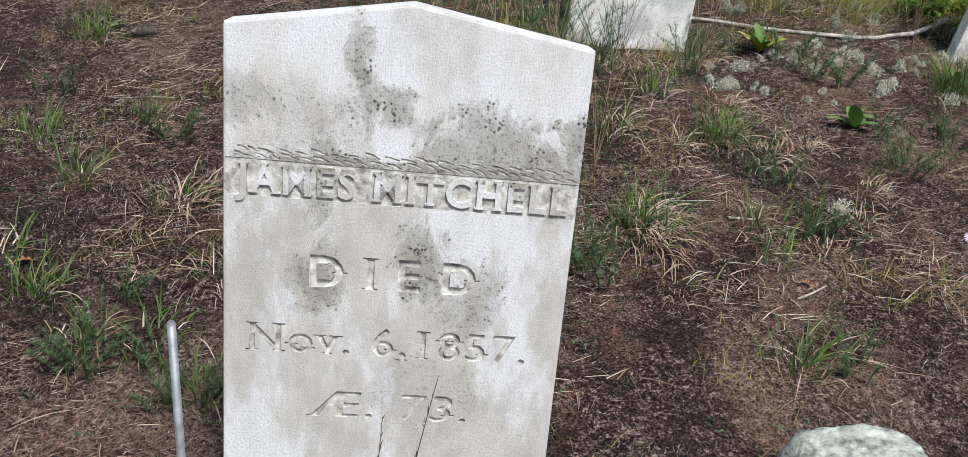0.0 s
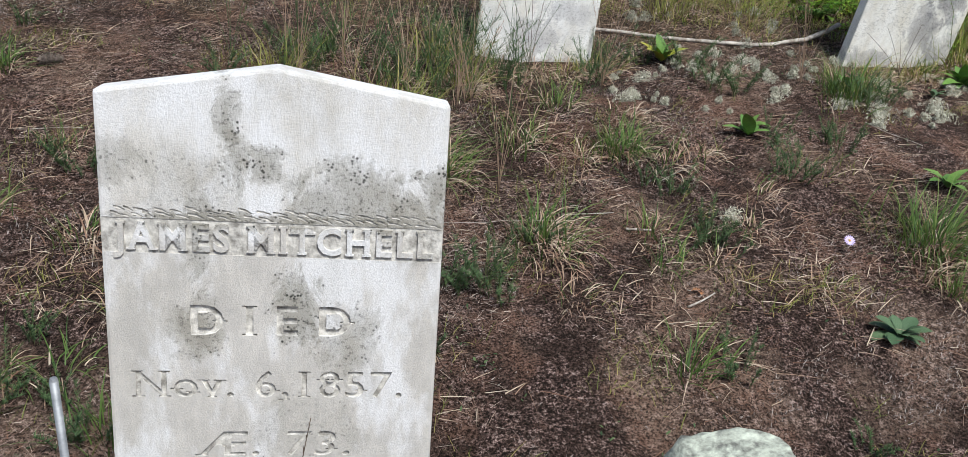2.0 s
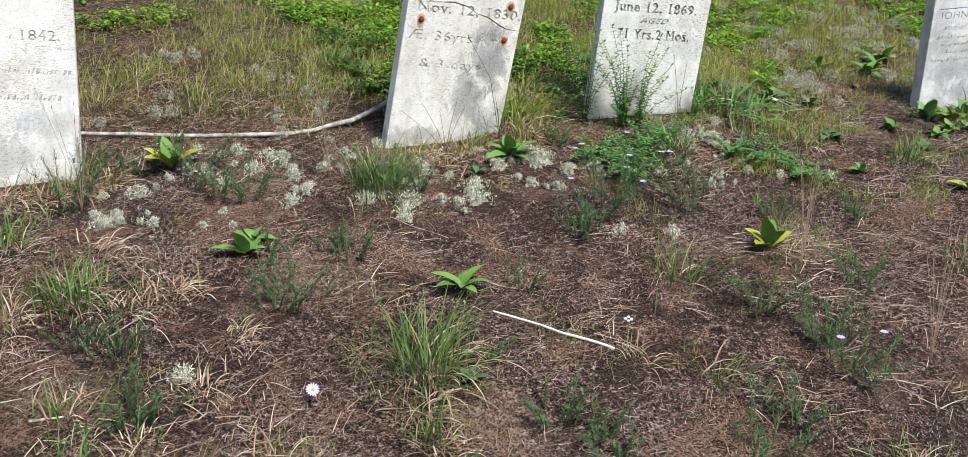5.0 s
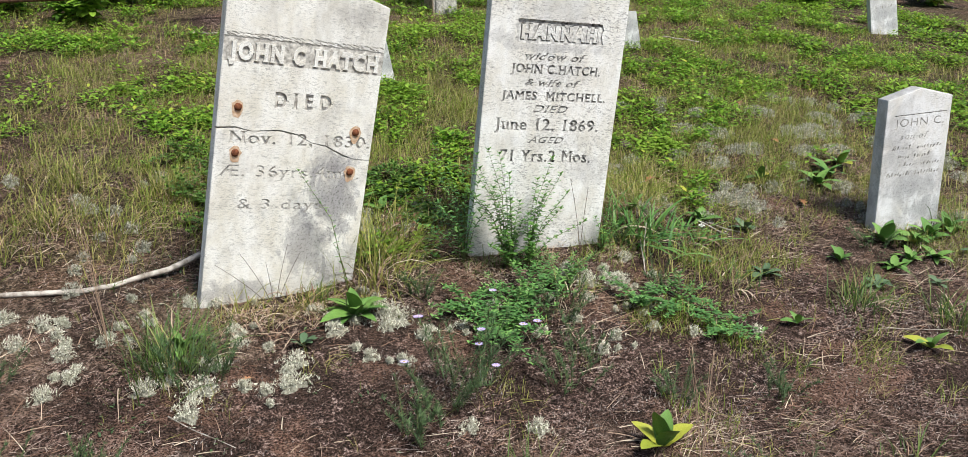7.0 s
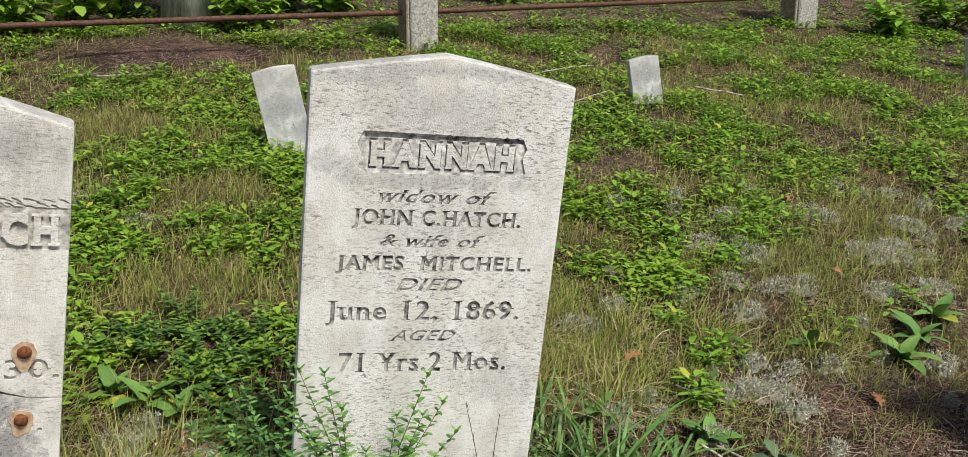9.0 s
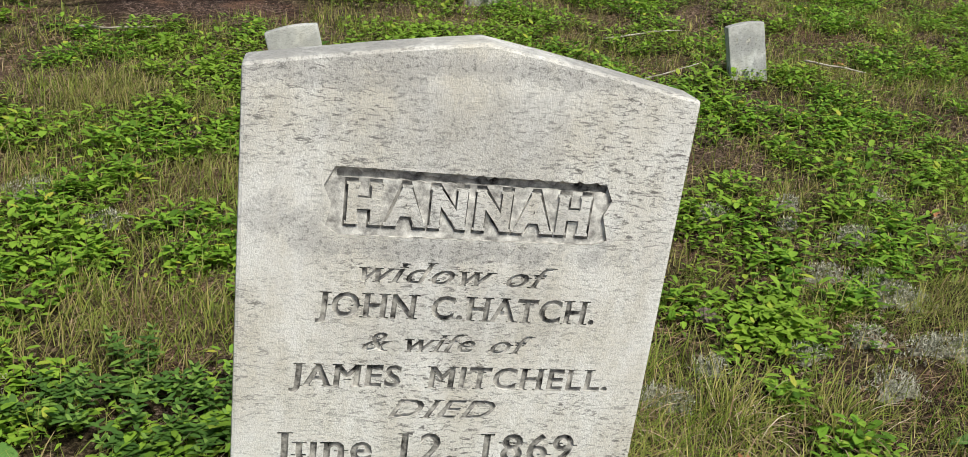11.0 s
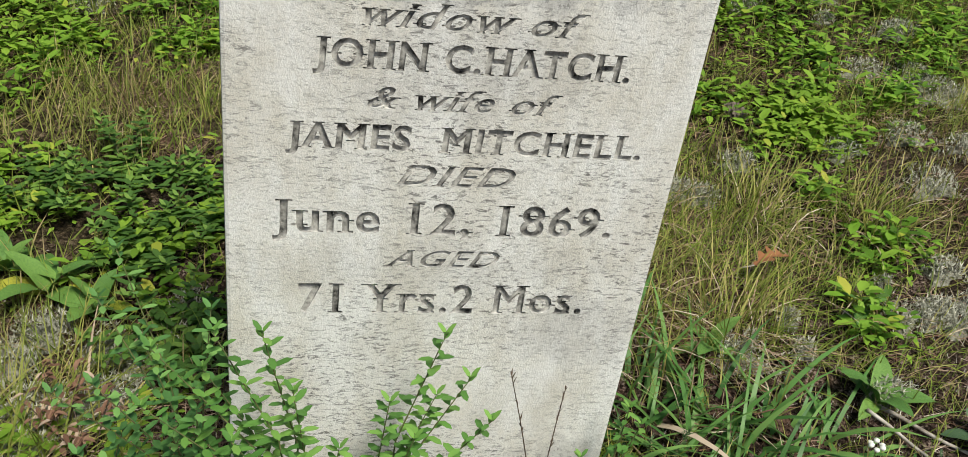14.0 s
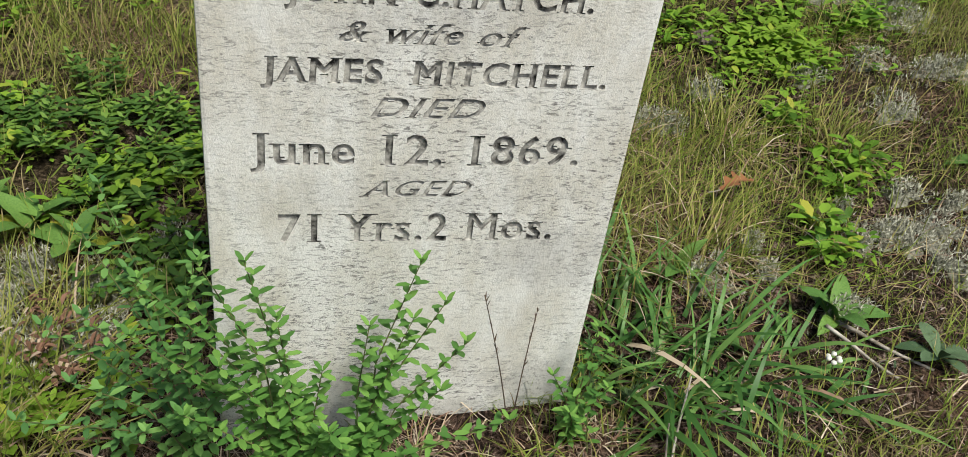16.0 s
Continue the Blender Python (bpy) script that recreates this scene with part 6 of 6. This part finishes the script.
stuff("undergrowth", bulk("undergrowth", u[:, [0, 1, 3, 7]], [(0, 2, 1), (1, 2, 3)]), COVER, "small low leaves under the green groundcover", "groundcover")
stuff("far_groundcover", bulk("far_groundcover", v[away_][:, [0, 1, 3, 4, 6, 7]], [(0, 2, 1), (1, 2, 4), (1, 4, 3), (3, 4, 5)]), COVER, "bright green low leafy groundcover towards the fence", "groundcover")
stuff("groundcover", bulk("groundcover", v[~away_], LEAF_TRIS, True), COVER, "dense bright green low leafy groundcover", "groundcover")

xy = scatter(60000, 1.4, 6.5, 4.1, 7.8, lambda x, y: hollow(x, y) + 0.25 * (x > 3.4) * (y < 5.2) > random.uniform(-0.05, 0.5))
n = len(xy)
th = rng.uniform(1.2, 1.6, n)
v, t = blades(on_ground(xy, 0.008), rng.uniform(0, 6.28, n), th, th + rng.uniform(-0.15, 0.35, n), rng.uniform(0.015, 0.06, n), rng.uniform(0.0008, 0.0018, n), 2, 0.6)
stuff("rusty_litter", bulk("rusty_litter", v, t), RUST_LITTER, "rust-brown needles and dead leaf bits", "litter")

xy = scatter(34000, 1.4, 3.6, 4.1, 6.6, lambda x, y: hollow(x, y) > random.uniform(-0.12, 0.35))
n = len(xy)
th = np.abs(rng.normal(0.6, 0.4, n))
v, t = blades(on_ground(xy, -0.002), rng.uniform(0, 6.28, n), th, th + rng.uniform(0.2, 1.2, n), rng.uniform(0.04, 0.12, n), rng.uniform(0.0012, 0.0028, n), 3, 0.4)
stuff("hollow_grass", bulk("hollow_grass", v, t), FRESH_GRASS, "thin yellow-green grass between leafy patches", "grass")

xy = scatter(30000, 3.3, 5.5, 2.7, 4.05, lambda x, y: patch(x, y, 3.1, 97.0) + 0.45 * patch(x, y, 8.0, 98.0) + 0.25 * (y - 3.6) > random.uniform(0.02, 0.5))
n = len(xy)
th = np.abs(rng.normal(0.6, 0.4, n))
v, t = blades(on_ground(xy, -0.002), rng.uniform(0, 6.28, n), th, th + rng.uniform(0.2, 1.2, n), rng.uniform(0.025, 0.09, n), rng.uniform(0.0012, 0.0026, n), 3, 0.4)
stuff("verge_grass", bulk("verge_grass", v, t), FRESH_GRASS, "sparse green grass on bare brown soil", "grass")

xy = scatter(62000, -1.5, 5.5, 1.3, 4.2, lambda x, y: hollow(x, y) - 0.4 * moss_gap(x, y) > random.uniform(-0.1, 0.4))
n = len(xy)
th = rng.uniform(1.2, 1.6, n)
v, t = blades(on_ground(xy, 0.006), rng.uniform(0, 6.28, n), th, th + rng.uniform(-0.15, 0.35, n), rng.uniform(0.015, 0.055, n), rng.uniform(0.0008, 0.0018, n), 1, 0.6)
stuff("dead_needles", bulk("dead_needles", v, t), RUST_LITTER, "rust-brown needles on bare soil", "litter")

xy = scatter(52000, -1.6, 4.6, 1.3, 4.3, lambda x, y: patch(x, y, 3.4, 101.0) + 0.5 * patch(x, y, 9.0, 103.0) > random.uniform(0.12, 0.6))
n = len(xy)
th = np.abs(rng.normal(0.7, 0.4, n))
v, t = blades(on_ground(xy, -0.002), rng.uniform(0, 6.28, n), th, th + rng.uniform(0.2, 1.2, n), rng.uniform(0.02, 0.075, n), rng.uniform(0.0010, 0.0022, n), 3, 0.4)
stuff("thin_grass", bulk("thin_grass", v, t), OLIVE_GRASS, "thin olive grass wisps on brown litter", "grass")

xy = scatter(60000, -1.6, 2.3, 4.0, 6.8, lambda x, y: 0.5 * patch(x, y, 2.7, 111.0) + 0.5 * patch(x, y, 6.0, 113.0) > random.uniform(-0.2, 0.3))
n = len(xy)
th = rng.uniform(1.15, 1.6, n)
v, t = blades(on_ground(xy, 0.006), rng.uniform(0, 6.28, n), th, th + rng.uniform(-0.15, 0.4, n), rng.uniform(0.02, 0.07, n), rng.uniform(0.0008, 0.002, n), 1, 0.6)
stuff("slope_needles", bulk("slope_needles", v, t), RUST_LITTER, "rust-brown needles on the mossy slope", "litter")

xy = scatter(30000, -1.6, 5.2, 1.3, 4.3, lambda x, y: patch(x, y, 2.9, 121.0) + 0.7 * patch(x, y, 8.5, 123.0) > random.uniform(0.2, 0.6))
n = len(xy)
ln = rng.uniform(0.006, 0.018, n)
v = leaves(on_ground(xy, 0.004), rng.uniform(0, 6.28, n), rng.uniform(0.0, 1.1, n), ln, ln * rng.uniform(0.3, 0.5, n), 0.3, 0.2)
stuff("seedling_growth", bulk("seedling_growth", v[:, [0, 1, 3, 4, 6, 7]], [(0, 2, 1), (1, 2, 4), (1, 4, 3), (3, 4, 5)]), FEATHER, "tiny dark green seedlings scattered over litter", "seedlings")
